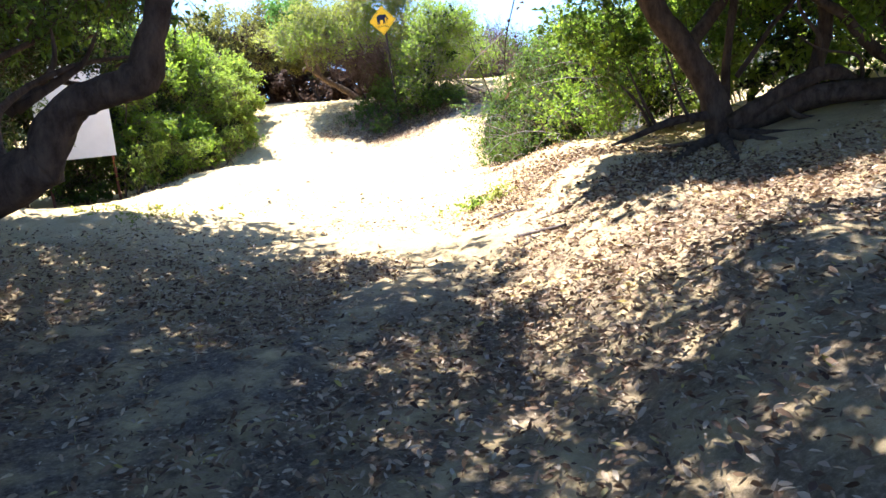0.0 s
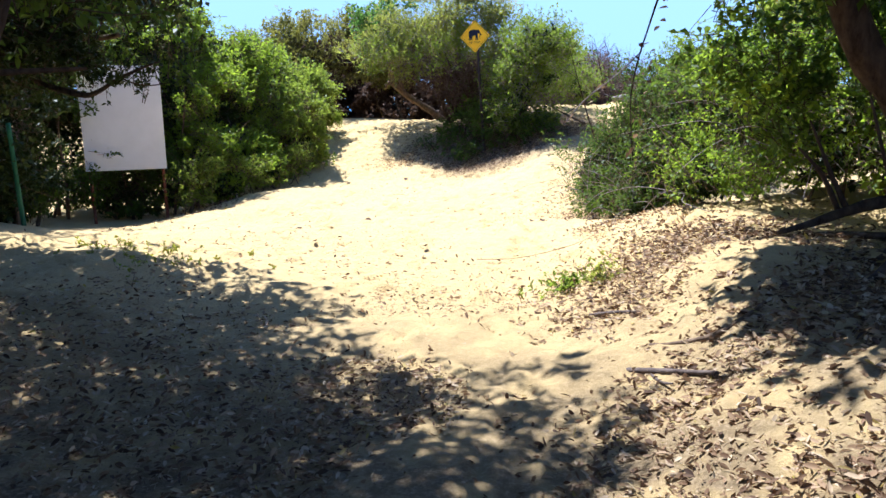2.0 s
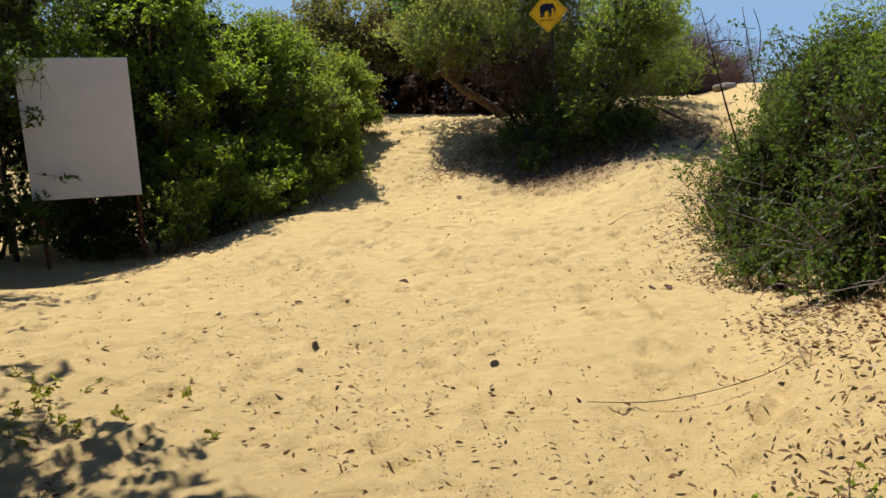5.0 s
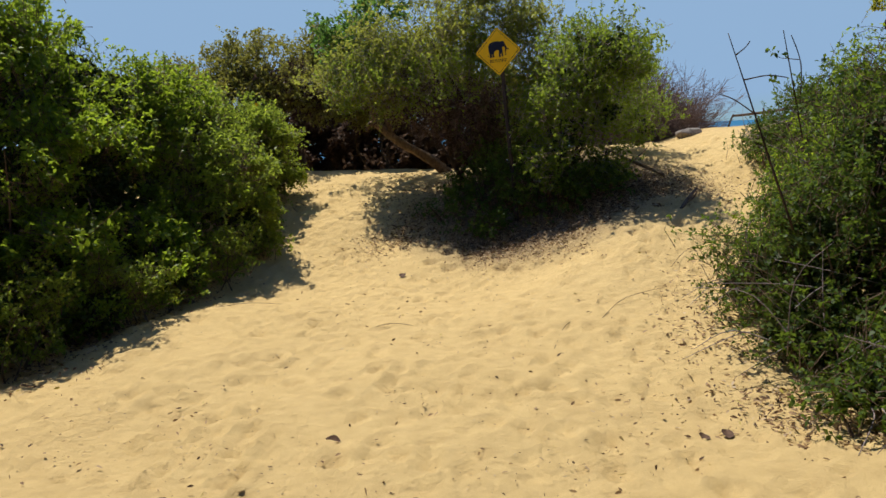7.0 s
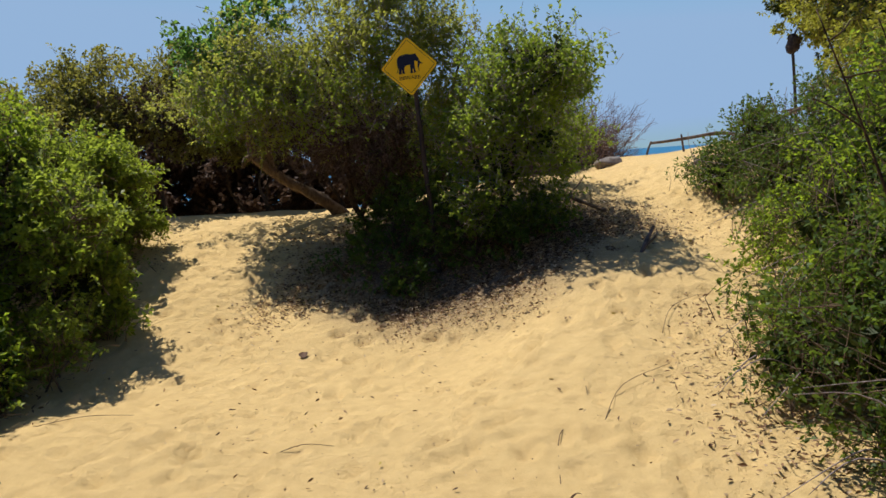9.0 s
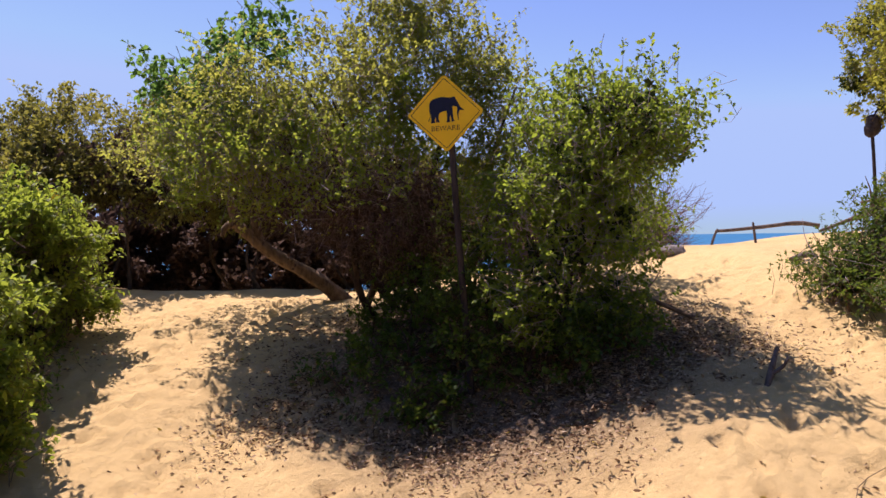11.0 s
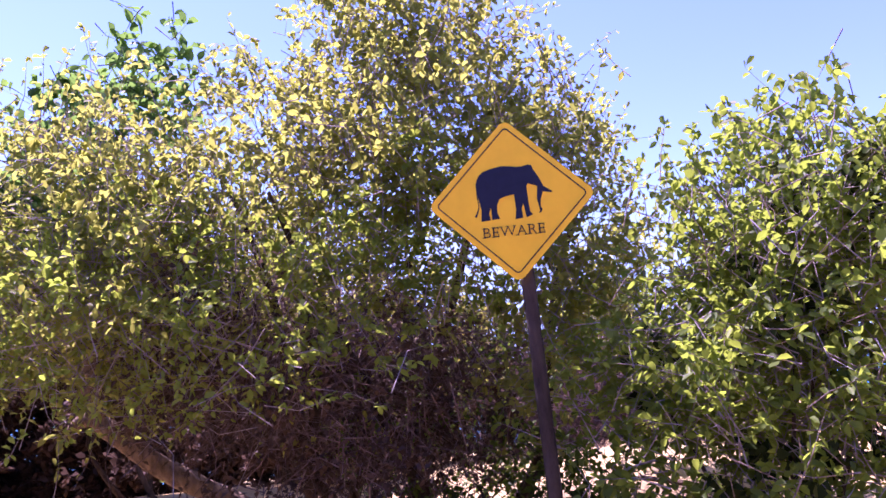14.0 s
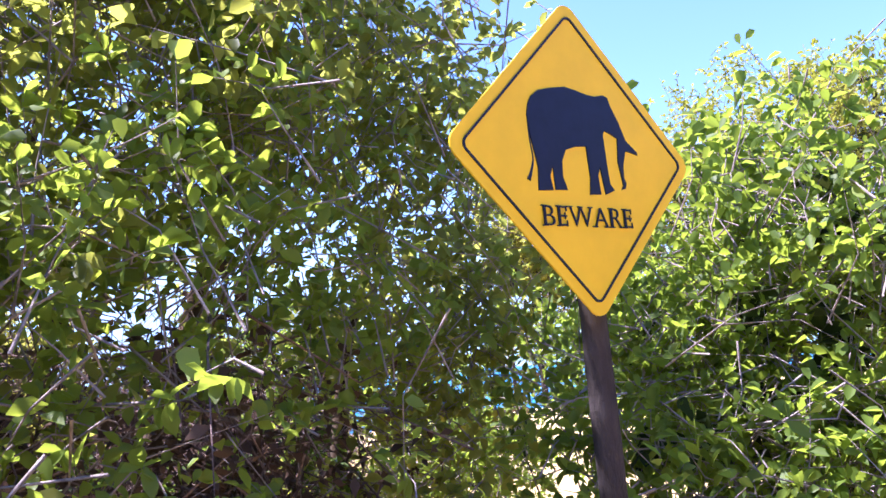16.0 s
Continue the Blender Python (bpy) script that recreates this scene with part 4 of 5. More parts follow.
def shade_tree():
    t = thing("shade_tree", "dark spreading tree with a crooked limb above the path", "tree")
    part("trunk", tube([(-2.75, 2.95, gz(-2.75, 2.95) - 0.2), (-2.5, 2.95, 0.8), (-2.1, 2.9, 1.12), (-1.75, 2.9, 1.28), (-1.55, 2.9, 1.36)], [0.24, 0.19, 0.15, 0.12, 0.10], 12, 0.08, 1), M_BARK, t, "thick dark leaning trunk")
    part("limb", tube([(-1.6, 2.9, 1.3), (-1.5, 2.9, 1.5), (-1.4, 2.9, 1.6), (-1.26, 2.9, 1.645), (-1.08, 2.9, 1.70), (-1.02, 2.9, 1.85), (-0.97, 2.95, 2.05), (-0.95, 3.2, 2.8), (-1.2, 3.6, 3.8)], [0.095, 0.085, 0.075, 0.07, 0.085, 0.06, 0.055, 0.05, 0.025], 12, 0.13, 2), M_BARK, t, "crooked dark limb")
    part("limb", tube([(-2.45, 2.95, 0.9), (-2.7, 3.6, 2.0), (-3.4, 5.2, 3.1), (-4.4, 6.9, 3.7)], [0.15, 0.11, 0.08, 0.03], 10, 0.1, 4), M_BARK, t)
    part("limb", tube([(-2.5, 3.1, 1.4), (-2.2, 3.6, 2.6), (-1.8, 4.6, 3.6), (-1.0, 5.4, 4.3)], [0.11, 0.09, 0.06, 0.02], 9, 0.1, 6), M_BARK, t)
    for k, line in enumerate((((-1.75, 2.9, 1.32), (-1.95, 3.3, 1.6), (-1.7, 3.6, 1.8), (-1.35, 3.9, 1.85)), ((-1.95, 3.3, 1.6), (-2.2, 3.6, 1.8), (-2.0, 4.0, 2.0)), ((-2.05, 3.55, 1.58), (-1.88, 3.6, 1.72), (-1.78, 3.6, 1.84), (-1.77, 3.6, 2.0)), ((-2.0, 3.55, 1.6), (-1.76, 3.6, 1.74), (-1.63, 3.6, 1.82), (-1.54, 3.6, 1.96)))):
        part("branch", tube(line, [0.03, 0.022, 0.014, 0.006][:len(line)], 7, 0.12, 40 + k), M_BARK, t)
    for k, line in enumerate((((-4.0, 5.7, 3.2), (-4.1, 7.0, 2.7), (-3.75, 7.6, 2.42), (-3.35, 7.8, 2.5)), ((-3.95, 7.4, 2.5), (-3.6, 7.6, 2.3), (-3.3, 7.7, 2.32)), ((-4.05, 7.0, 2.7), (-4.3, 7.6, 2.3), (-4.1, 7.9, 2.05)))):
        part("branch", tube(line, [0.035, 0.028, 0.018, 0.008][:len(line)], 7, 0.1, 30 + k), M_BARK, t)
    blobs = [(-2.6, 5.2, 4.3, 2.2, 1.9, 0.8), (-1.7, 4.6, 4.4, 0.9, 1.4, 0.5), (-4.6, 6.9, 3.6, 1.4, 1.3, 0.95), (-3.5, 6.9, 4.1, 1.2, 1.2, 0.6), (-5.2, 5.0, 3.6, 1.5, 1.8, 1.1), (-0.8, 2.6, 4.5, 1.9, 1.6, 0.7)]
    # includes low dark crowns out of view, added to block side light
    blobs += [(-3.0, 6.9, 2.65, 0.95, 0.9, 0.5), (-3.8, 6.9, 2.35, 0.8, 0.8, 0.5), (-4.6, 6.9, 2.0, 0.7, 0.8, 0.8), (-5.2, 7.6, 2.4, 1.0, 1.0, 1.0), (-6.6, 9.6, 3.7, 1.6, 1.3, 0.6), (-3.1, 5.6, 2.75, 0.8, 0.6, 0.4), (-2.8, 6.9, 3.1, 0.6, 0.7, 0.4), (-3.35, 6.6, 2.22, 0.35, 0.3, 0.22), (-3.0, 6.6, 2.17, 0.3, 0.25, 0.14), (-5.9, 4.2, 1.6, 1.0, 1.8, 1.4), (-5.4, 1.6, 1.6, 1.0, 1.6, 1.4), (-6.15, 10.0, 1.2, 0.35, 0.35, 0.9), (-6.0, 10.0, 1.9, 0.3, 0.3, 0.5)]
    blobs += [(-3.7, 4.7, 1.1, 0.6, 0.6, 0.9)]
    # upper canopy out of view, added to shade the ground below
    top = [(-3.0, 6.1, 4.5, 0.9, 0.9, 0.4), (-2.2, 3.3, 4.6, 0.8, 0.8, 0.35), (0.0, 3.2, 4.6, 0.8, 0.7, 0.35), (0.75, 3.6, 4.7, 1.1, 1.0, 0.4), (-3.2, 3.2, 4.5, 1.6, 1.6, 0.5), (-5.0, 3.0, 4.8, 2.4, 2.4, 0.6), (-2.2, 1.6, 5.0, 2.2, 2.2, 0.6), (-2.4, 4.6, 4.9, 2.0, 2.2, 0.6), (-4.6, 7.3, 4.6, 1.8, 1.3, 0.6), (-0.2, 0.4, 5.0, 1.7, 1.5, 0.5), (-4.8, 0.2, 4.8, 2.4, 2.2, 0.6), (-2.0, -2.0, 5.0, 2.6, 2.0, 0.6)]
    part("branch", tube([(-3.4, 6.7, 1.88), BR[0], BR[1], BR[2], BR[3], BR[4]], [0.026, 0.022, 0.018, 0.014, 0.011, 0.006], 7, 0.12, 44), M_BARK, t)
    part("branch", tube([(-4.2, 7.0, 2.4), (-3.8, 6.85, 2.1), (-3.4, 6.7, 1.88)], [0.03, 0.028, 0.026], 7, 0.12, 46), M_BARK, t)
    part("branch", tube([TW[0], TW[1], TW[2], TW[3]], [0.008, 0.006, 0.005, 0.002], 6, 0.12, 45), M_BARK, t)
    crown_parts(t, [(-3.5, 6.65, 2.05, 0.5, 0.3, 0.3), (-3.0, 6.65, 2.0, 0.3, 0.25, 0.1), (BR[2][0], 6.65, BR[2][2] + 0.05, 0.3, 0.2, 0.07), (BR[4][0] + 0.05, 6.65, BR[4][2] + 0.02, 0.22, 0.2, 0.09), (TW[3][0], 6.62, TW[3][2], 0.08, 0.08, 0.03)], 330, 9, (0.03, 0.055), M_CANOPY_SHADE, 103, M_BARK, "dark leaves on a low branch", length=(0.08, 0.25), lift=0.0, lumps=0, shell=(0.2, 1.05))
    crown_parts(t, [(-1.75, 4.0, 2.2, 0.55, 0.4, 0.2), (-2.3, 4.1, 2.1, 0.45, 0.4, 0.35), (-1.35, 4.0, 2.35, 0.35, 0.35, 0.15)], 420, 10, (0.035, 0.06), M_DEEP_SHADE, 104, M_BARK, "dark olive leaves hanging above the limb", length=(0.15, 0.35), lift=-0.2, lumps=3, shell=(0.3, 1.05), tuft=8)
    # two more unseen clumps that thicken the shade
    crown_parts(t, [(-2.7, 4.1, 4.5, 0.8, 0.7, 0.3), (-2.1, 3.0, 4.6, 0.7, 0.6, 0.3)], 600, 12, (0.10, 0.17), M_CANOPY_SHADE, 105, M_BARK, "near-black leaves, many unseen, added to shade the path", length=(0.3, 0.6), lift=0.0, lumps=0, shell=(0.1, 1.05), tuft=2, spread=0.15)
    crown_parts(t, top, 5200, 12, (0.10, 0.17), M_CANOPY_SHADE, 102, M_BARK, "near-black leaves, many unseen, added to shade the path", length=(0.3, 0.8), lift=0.0, shell=(0.2, 1.05), lumps=0, tuft=3, spread=0.16)
    crown_parts(t, blobs, 7600, 13, (0.05, 0.085), M_CANOPY_SHADE, 101, M_BARK, "near-black leaves, many unseen, added to shade the path", length=(0.3, 0.7), lift=0.0, shell=(0.2, 1.05), tuft=3, spread=0.15)
    return t


def bank_tree():
    t = thing("bank_tree", "leaning dark tree with exposed roots on the sandy bank", "tree")
    x, y = 2.62, 5.75
    part("trunk", tube([(x + 0.06, y, gz(x, y) - 0.2), (2.6, 5.8, 1.05), (2.47, 5.8, 1.41), (2.23, 5.8, 1.78), (2.0, 5.8, 2.11), (1.8, 5.8, 2.9), (1.9, 5.6, 3.8)], [0.16, 0.13, 0.105, 0.10, 0.095, 0.07, 0.03], 12, 0.1, 3), M_BARK, t, "leaning dark brown trunk")
    part("limb", tube([(2.62, 5.8, 1.0), (3.2, 5.6, 1.25), (3.9, 5.3, 1.35), (4.6, 5.2, 1.9)], [0.10, 0.10, 0.08, 0.05], 10, 0.14, 4), M_BARK, t, "low dark horizontal limb")
    part("limb", tube([(3.2, 5.6, 1.25), (3.4, 5.7, 1.9), (3.1, 5.6, 2.6), (3.0, 5.4, 3.6)], [0.07, 0.055, 0.045, 0.02], 9, 0.12, 5), M_BARK, t)
    part("limb", tube([(2.3, 5.8, 1.7), (2.75, 6.0, 2.2), (3.2, 6.2, 2.9), (3.9, 6.3, 3.5)], [0.06, 0.05, 0.04, 0.02], 9, 0.12, 6), M_BARK, t)
    part("limb", tube([(3.9, 5.3, 1.35), (3.7, 5.6, 2.0), (3.5, 5.8, 2.3), (3.0, 6.2, 2.6)], [0.05, 0.045, 0.035, 0.015], 8, 0.12, 7), M_BARK, t)
    for k, (line, r) in enumerate((
            (((2.62, 5.7, 1.05), (2.99, 5.6, 1.3), (3.35, 5.55, 1.44), (3.63, 5.6, 1.34), (3.95, 5.6, 1.24), (4.5, 5.5, 1.4)), (0.08, 0.07, 0.065, 0.06, 0.06, 0.04)),
            (((2.66, 5.9, 1.0), (2.71, 6.0, 1.46), (2.73, 6.0, 1.76), (2.78, 6.0, 2.3), (2.6, 5.9, 3.0)), (0.05, 0.04, 0.035, 0.03, 0.012)),
            (((3.9, 5.3, 1.38), (3.72, 5.4, 1.53), (3.54, 5.4, 1.67), (3.36, 5.4, 1.87), (3.1, 5.4, 2.05), (2.8, 5.4, 2.5)), (0.055, 0.05, 0.045, 0.04, 0.035, 0.012)),
            (((2.72, 5.8, 1.45), (2.84, 5.8, 1.61), (3.02, 5.8, 1.86), (3.18, 5.8, 2.03), (3.5, 5.8, 2.5)), (0.025, 0.022, 0.02, 0.017, 0.008)),
            (((3.3, 5.55, 1.42), (3.25, 5.5, 1.7), (3.05, 5.45, 1.95), (3.0, 5.4, 2.3)), (0.022, 0.018, 0.014, 0.006)),
            (((3.6, 5.5, 1.36), (3.5, 5.4, 1.55), (3.15, 5.3, 1.62), (2.95, 5.3, 1.75)), (0.018, 0.014, 0.01, 0.004)),
            (((3.0, 5.6, 1.3), (3.1, 5.55, 1.12), (3.4, 5.5, 1.08), (3.7, 5.5, 1.15)), (0.03, 0.026, 0.02, 0.01)))):
        part("limb", tube(line, r, 8, 0.13, 80 + k), M_BARK, t, "crooked bare dark limb")
    for k, (ex, ey) in enumerate(((1.75, 5.2), (1.45, 4.75), (2.1, 4.3), (2.9, 4.7), (1.9, 6.3), (3.3, 4.6))):
        pts = []
        for u in (0, 0.3, 0.65, 1.0):
            px, py = x + (ex - x) * u, y + (ey - y) * u + 0.12 * math.sin(u * 5 + k)
            pts.append((px, py, gz(px, py) + (0.05, 0.02, 0.0, -0.03)[(0, 0.3, 0.65, 1.0).index(u)]))
        part("root", tube(pts, [0.07, 0.035, 0.022, 0.008], 8, 0.2, 60 + k), M_BARK, t, "exposed gnarled root")
    blobs = [(2.3, 6.1, 3.3, 1.5, 1.2, 0.8), (3.6, 6.0, 3.0, 1.4, 1.4, 1.0), (3.3, 7.0, 2.4, 1.2, 1.0, 0.8), (2.0, 6.9, 1.9, 0.6, 0.6, 0.5), (1.3, 6.0, 3.5, 0.85, 0.75, 0.45), (1.9, 6.5, 3.3, 0.7, 0.6, 0.4), (2.6, 5.4, 2.9, 0.7, 0.6, 0.4), (3.6, 4.9, 2.2, 0.8, 0.7, 0.6)]
    part("hanging_branch", tube([(1.5, 5.7, 3.2), (1.05, 5.62, 2.6), (0.86, 5.6, 2.1), (0.78, 5.58, 1.75), (0.8, 5.58, 1.42)], [0.012, 0.008, 0.005, 0.004, 0.002], 7, 0.1, 70), M_BARK, t, "thin bare hanging branch")
    part("hanging_branch", tube([(0.83, 5.6, 1.98), (0.7, 5.55, 1.86), (0.52, 5.5, 1.72), (0.42, 5.5, 1.6)], [0.005, 0.0045, 0.004, 0.002], 6, 0.1, 71), M_TWIG_GREY, t, "thin bare hanging branch")
    # one crown in a lighter and a darker tone, for sun and shade
    crown_parts(t, blobs, 3800, 12, (0.04, 0.075), M_HEDGE, 111, M_BARK, "green leaves, lighter tone for the sunlit crown", length=(0.3, 0.7), shell=(0.3, 1.05))
    # dark upper leaves out of view, added to shade the bank
    crown_parts(t, [(2.0, 6.4, 3.7, 1.2, 0.9, 0.45), (3.1, 6.3, 3.4, 1.2, 0.9, 0.45), (1.3, 6.0, 3.7, 0.7, 0.6, 0.35), (2.5, 5.6, 3.3, 0.8, 0.7, 0.35), (1.9, 5.7, 3.5, 0.8, 0.7, 0.35)], 3300, 12, (0.08, 0.13), M_CANOPY_SHADE, 116, M_BARK, "unseen dark upper leaves added to shade the bank", length=(0.3, 0.6), lumps=0, shell=(0.2, 1.0), tuft=2, spread=0.15)
    crown_parts(t, [(2.0, 5.95, 2.7, 0.7, 0.45, 0.5), (3.7, 5.3, 2.6, 0.8, 0.7, 0.6), (1.75, 6.6, 2.0, 0.5, 0.5, 0.5), (2.8, 6.6, 2.4, 0.7, 0.6, 0.7), (4.1, 5.0, 1.9, 0.5, 0.6, 0.6)], 1000, 12, (0.04, 0.075), M_DEEP_SHADE, 115, M_BARK, "drooping leaves coloured dark as shade", length=(0.2, 0.5), lift=-0.3)
    crown_parts(t, [(0.85, 5.6, 3.4, 0.5, 0.55, 0.22), (1.3, 5.4, 3.5, 0.5, 0.5, 0.22), (0.95, 6.2, 3.5, 0.5, 0.45, 0.22)], 1000, 12, (0.08, 0.13), M_CANOPY_SHADE, 117, M_BARK, "unseen dark upper leaves added to shade the bank", length=(0.25, 0.5), lumps=0, shell=(0.2, 1.0), tuft=2, spread=0.15)
    part("limb", tube([(1.5, 5.75, 3.2), (1.2, 5.7, 3.3), (0.9, 5.65, 3.35)], [0.04, 0.03, 0.015], 8, 0.1, 72), M_BARK, t)
    part("branch", tube([(2.62, 5.8, 1.15), (2.2, 5.72, 1.14), (1.85, 5.65, 1.04), (1.62, 5.6, 0.98)], [0.05, 0.035, 0.025, 0.01], 8, 0.12, 73), M_BARK, t, "low crooked dark branch")
    for n, (sx, sz) in enumerate(((2.3, 1.75), (2.0, 1.6), (1.95, 1.45))):
        part("branch", tube([(sx + 0.02, 5.7, 1.1), (sx - 0.1, 5.65, 1.3), (sx - 0.22, 5.7, sz)], [0.018, 0.013, 0.006], 6, 0.12, 74 + n), M_BARK, t)
    rng = np.random.default_rng(112)
    pos = np.concatenate([np.linspace((0.98, 5.6, 2.5), (0.79, 5.58, 1.42), 22), np.linspace((0.83, 5.6, 1.98), (0.42, 5.5, 1.6), 10)]) + rng.normal(0, 0.012, (32, 3))
    co, loops = leaf_arrays(pos, rng.normal(size=pos.shape) - np.array([0, 0, 0.6]), rng.uniform(0.03, 0.06, 32), rng)
    tagged(under(array_mesh("dry_foliage", co, loops, 4, M_LITTER), t), kind="stuff")
    a = np.array([(1.15, 5.65, 2.75), (1.1, 5.6, 2.7), (1.2, 5.7, 2.8), (1.3, 5.6, 2.6), (1.0, 5.6, 2.55), (1.25, 5.5, 2.9)])
    b = a + np.array([(0.3, -0.1, -0.35), (-0.35, 0.0, -0.25), (0.5, 0.1, -0.3), (0.25, -0.2, -0.2), (-0.25, -0.1, -0.1), (-0.2, -0.2, -0.4)])
    sprigs(t, list(zip(a, b)), 113, M_DEEP_SHADE, (0.045, 0.07))
    return t


shade_tree()
bank_tree()


def sky_block_tree(x, y, seed):
    """A tree added mostly out of view, to block sky light at the start of the path."""
    t = thing("sky_block_tree", "added dark leafy tree that blocks sky light", "tree", "trees of the wood")
    rnd = random.Random(seed)
    z = gz(x, y)
    part("trunk", tube([(x, y, z - 0.2), (x + 0.1, y, z + 1.2), (x - 0.15, y + 0.1, z + 2.4), (x, y, z + 4.0)], [0.2, 0.16, 0.13, 0.06], 10, 0.1, seed), M_BARK, t)
    blobs = [(x + rnd.uniform(-1, 1), y + rnd.uniform(-1, 1), z + 3.6 + rnd.uniform(0, 0.9), 1.9, 1.9, 1.0) for _ in range(3)] + [(x, y, z + 1.4, 1.0, 1.0, 1.2)]
    crown_parts(t, blobs, 1500, 11, (0.12, 0.2), M_CANOPY_SHADE, seed, length=(0.3, 0.7), shell=(0.2, 1.0))


# trees placed round the start to keep sky light off the ground
for k, (x, y) in enumerate(((-4.2, 1.2), (3.6, 0.8), (-3.0, -2.8), (0.2, -4.2), (3.2, -3.2), (-6.5, -1.0), (6.2, 2.6), (-7.2, 3.6), (-9.2, 5.8), (-8.8, 1.0), (-9.9, 3.4), (7.4, -0.4), (8.0, 4.4))):
    sky_block_tree(x, y, 200 + k)

# ---- dune: dead shrub, far tree, driftwood, rock ----
def dead_shrub(name, label, centre, size, count, seed):
    d = thing(name, label, "dry shrub")
    rng = np.random.default_rng(seed)
    x, y = centre
    z = gz(x, y)
    ways = unit(rng.normal(size=(count, 3)) * np.array([1, 1, 0.5]) + np.array([0, 0, 0.75]))
    ways[:, 2] = np.abs(ways[:, 2])
    a = np.array([x, y, z]) + rng.normal(0, 0.12, (count, 3)) * np.array([size[0], size[0], 0.2])
    b = a + ways * rng.uniform(0.35, 0.75, (count, 1)) * np.array(size)
    co, loops = twig_arrays(a, b, 0.012, 0.006)
    tagged(under(array_mesh("stem_tangle", co, loops, 4, M_TWIG_DRY), d), kind="stuff")
    levels = ((7, 0.009, 0.55, "branch_tangle"), (5, 0.005, 0.32, "twig_tangle"))
    src_a, src_b = a, b
    for many, thick, reach, title in levels:
        u = rng.uniform(0.35, 1.0, (len(src_a), many, 1))
        p = (src_a[:, None] + (src_b - src_a)[:, None] * u).reshape(-1, 3)
        dirs = unit(np.repeat(unit(src_b - src_a), many, 0) + rng.normal(0, 0.65, p.shape) + np.array([0, 0, 0.1]))
        q = p + dirs * rng.uniform(0.4, 1.0, (len(p), 1)) * reach
        co, loops = twig_arrays(p, q, thick * 0.7, thick * 0.35)
        tagged(under(array_mesh(title, co, loops, 4, M_TWIG_DRY), d), kind="stuff")
        src_a, src_b = p, q
    return d


dead_shrub("dry_shrub", "leafless purplish brown dry shrub on the dune", (2.4, 22.0), (1.9, 1.4, 2.1), 300, 5)
dead_shrub("dry_shrub", "leafless grey dry shrub beside the dune gap", (1.5, 21.0), (1.9, 1.0, 2.0), 220, 6)


def dune_tree():
    t = thing("dune_tree", "yellow-green tree leaning over the dune with a dark trunk", "tree")
    part("trunk", tube([(8.5, 22.3, gz(8.5, 22.3) - 0.2), (8.4, 22.3, 2.9), (8.55, 22.2, 3.6), (8.3, 22.1, 4.3), (8.1, 22.0, 5.2)], [0.06, 0.05, 0.04, 0.04, 0.02], 9, 0.12, 3), M_POST, t)
    crown_parts(t, [(7.7, 22.0, 5.1, 1.1, 1.0, 0.8), (8.9, 22.0, 5.0, 1.5, 1.2, 1.3), (8.0, 22.0, 4.2, 1.0, 0.9, 0.7), (7.0, 21.9, 5.4, 0.6, 0.6, 0.5), (6.75, 22.0, 4.5, 0.5, 0.5, 0.4), (7.3, 22.0, 4.5, 0.4, 0.4, 0.3), (7.25, 21.75, 3.98, 0.4, 0.3, 0.3), (7.6, 21.8, 3.6, 0.45, 0.35, 0.4), (9.3, 22.2, 3.7, 1.2, 1.2, 1.0)], 2600, 11, (0.06, 0.10), M_YELLOW, 121, label="yellow-green leaves", length=(0.3, 0.7), core=500, spread=0.14)



def slope_tree():
    t = thing("dune_tree", "broad yellow-green bushy tree high on the dune slope", "tree")
    for k, (x, y, top) in enumerate(((6.7, 18.7, 4.6), (6.9, 17.4, 4.2), (7.4, 20.0, 5.2))):
        part("trunk", tube([(x, y, gz(x, y) - 0.2), (x + 0.15, y, 2.8), (x - 0.1, y + 0.1, 3.6), (x, y, top)], [0.09, 0.07, 0.05, 0.02], 9, 0.12, 30 + k), M_POST, t)
    crown_parts(t, [(6.5, 18.8, 3.9, 1.2, 1.3, 1.1), (7.3, 20.2, 4.8, 1.5, 1.5, 1.3), (6.1, 18.0, 3.1, 0.8, 0.9, 0.7), (6.8, 17.0, 3.9, 1.2, 1.1, 1.3), (8.0, 18.6, 5.0, 1.4, 1.4, 1.3), (7.0, 16.7, 4.9, 1.3, 1.2, 1.1), (7.4, 15.6, 4.4, 1.2, 1.1, 1.2)], 4600, 11, (0.05, 0.09), M_YELLOW, 141, label="yellow-green leaves", length=(0.3, 0.7), core=700, spread=0.14)


dune_tree()
slope_tree()


def dune_pole():
    """Thin pole with a squat dark cover and a wire loop on its top."""
    t = thing("dune_pole", "thin dark pole with a dark cover beside the dune tree", "post")
    x, y = 7.06, 21.9
    part("pole", tube([(x + 0.02, y, gz(x, y) - 0.2), (x - 0.01, y, 2.9), (x - 0.05, y, 3.62)], [0.03, 0.028, 0.026], 8, 0.06, 3), M_POST, t)
    part("cover", tube([(x - 0.05, y, 3.55), (x - 0.06, y, 3.62), (x - 0.03, y, 3.74), (x - 0.01, y, 3.86), (x + 0.02, y, 3.9)], [0.03, 0.11, 0.13, 0.11, 0.03], 12, 0.16, 4), M_POST, t, "dark rounded cover")
    part("loop", tube([(x - 0.02, y, 3.86), (x + 0.02, y, 3.98), (x + 0.1, y, 4.02), (x + 0.18, y, 3.94)], [0.016, 0.015, 0.015, 0.012], 7, 0.05, 5), M_POST, t, "dark bent loop")


dune_pole()


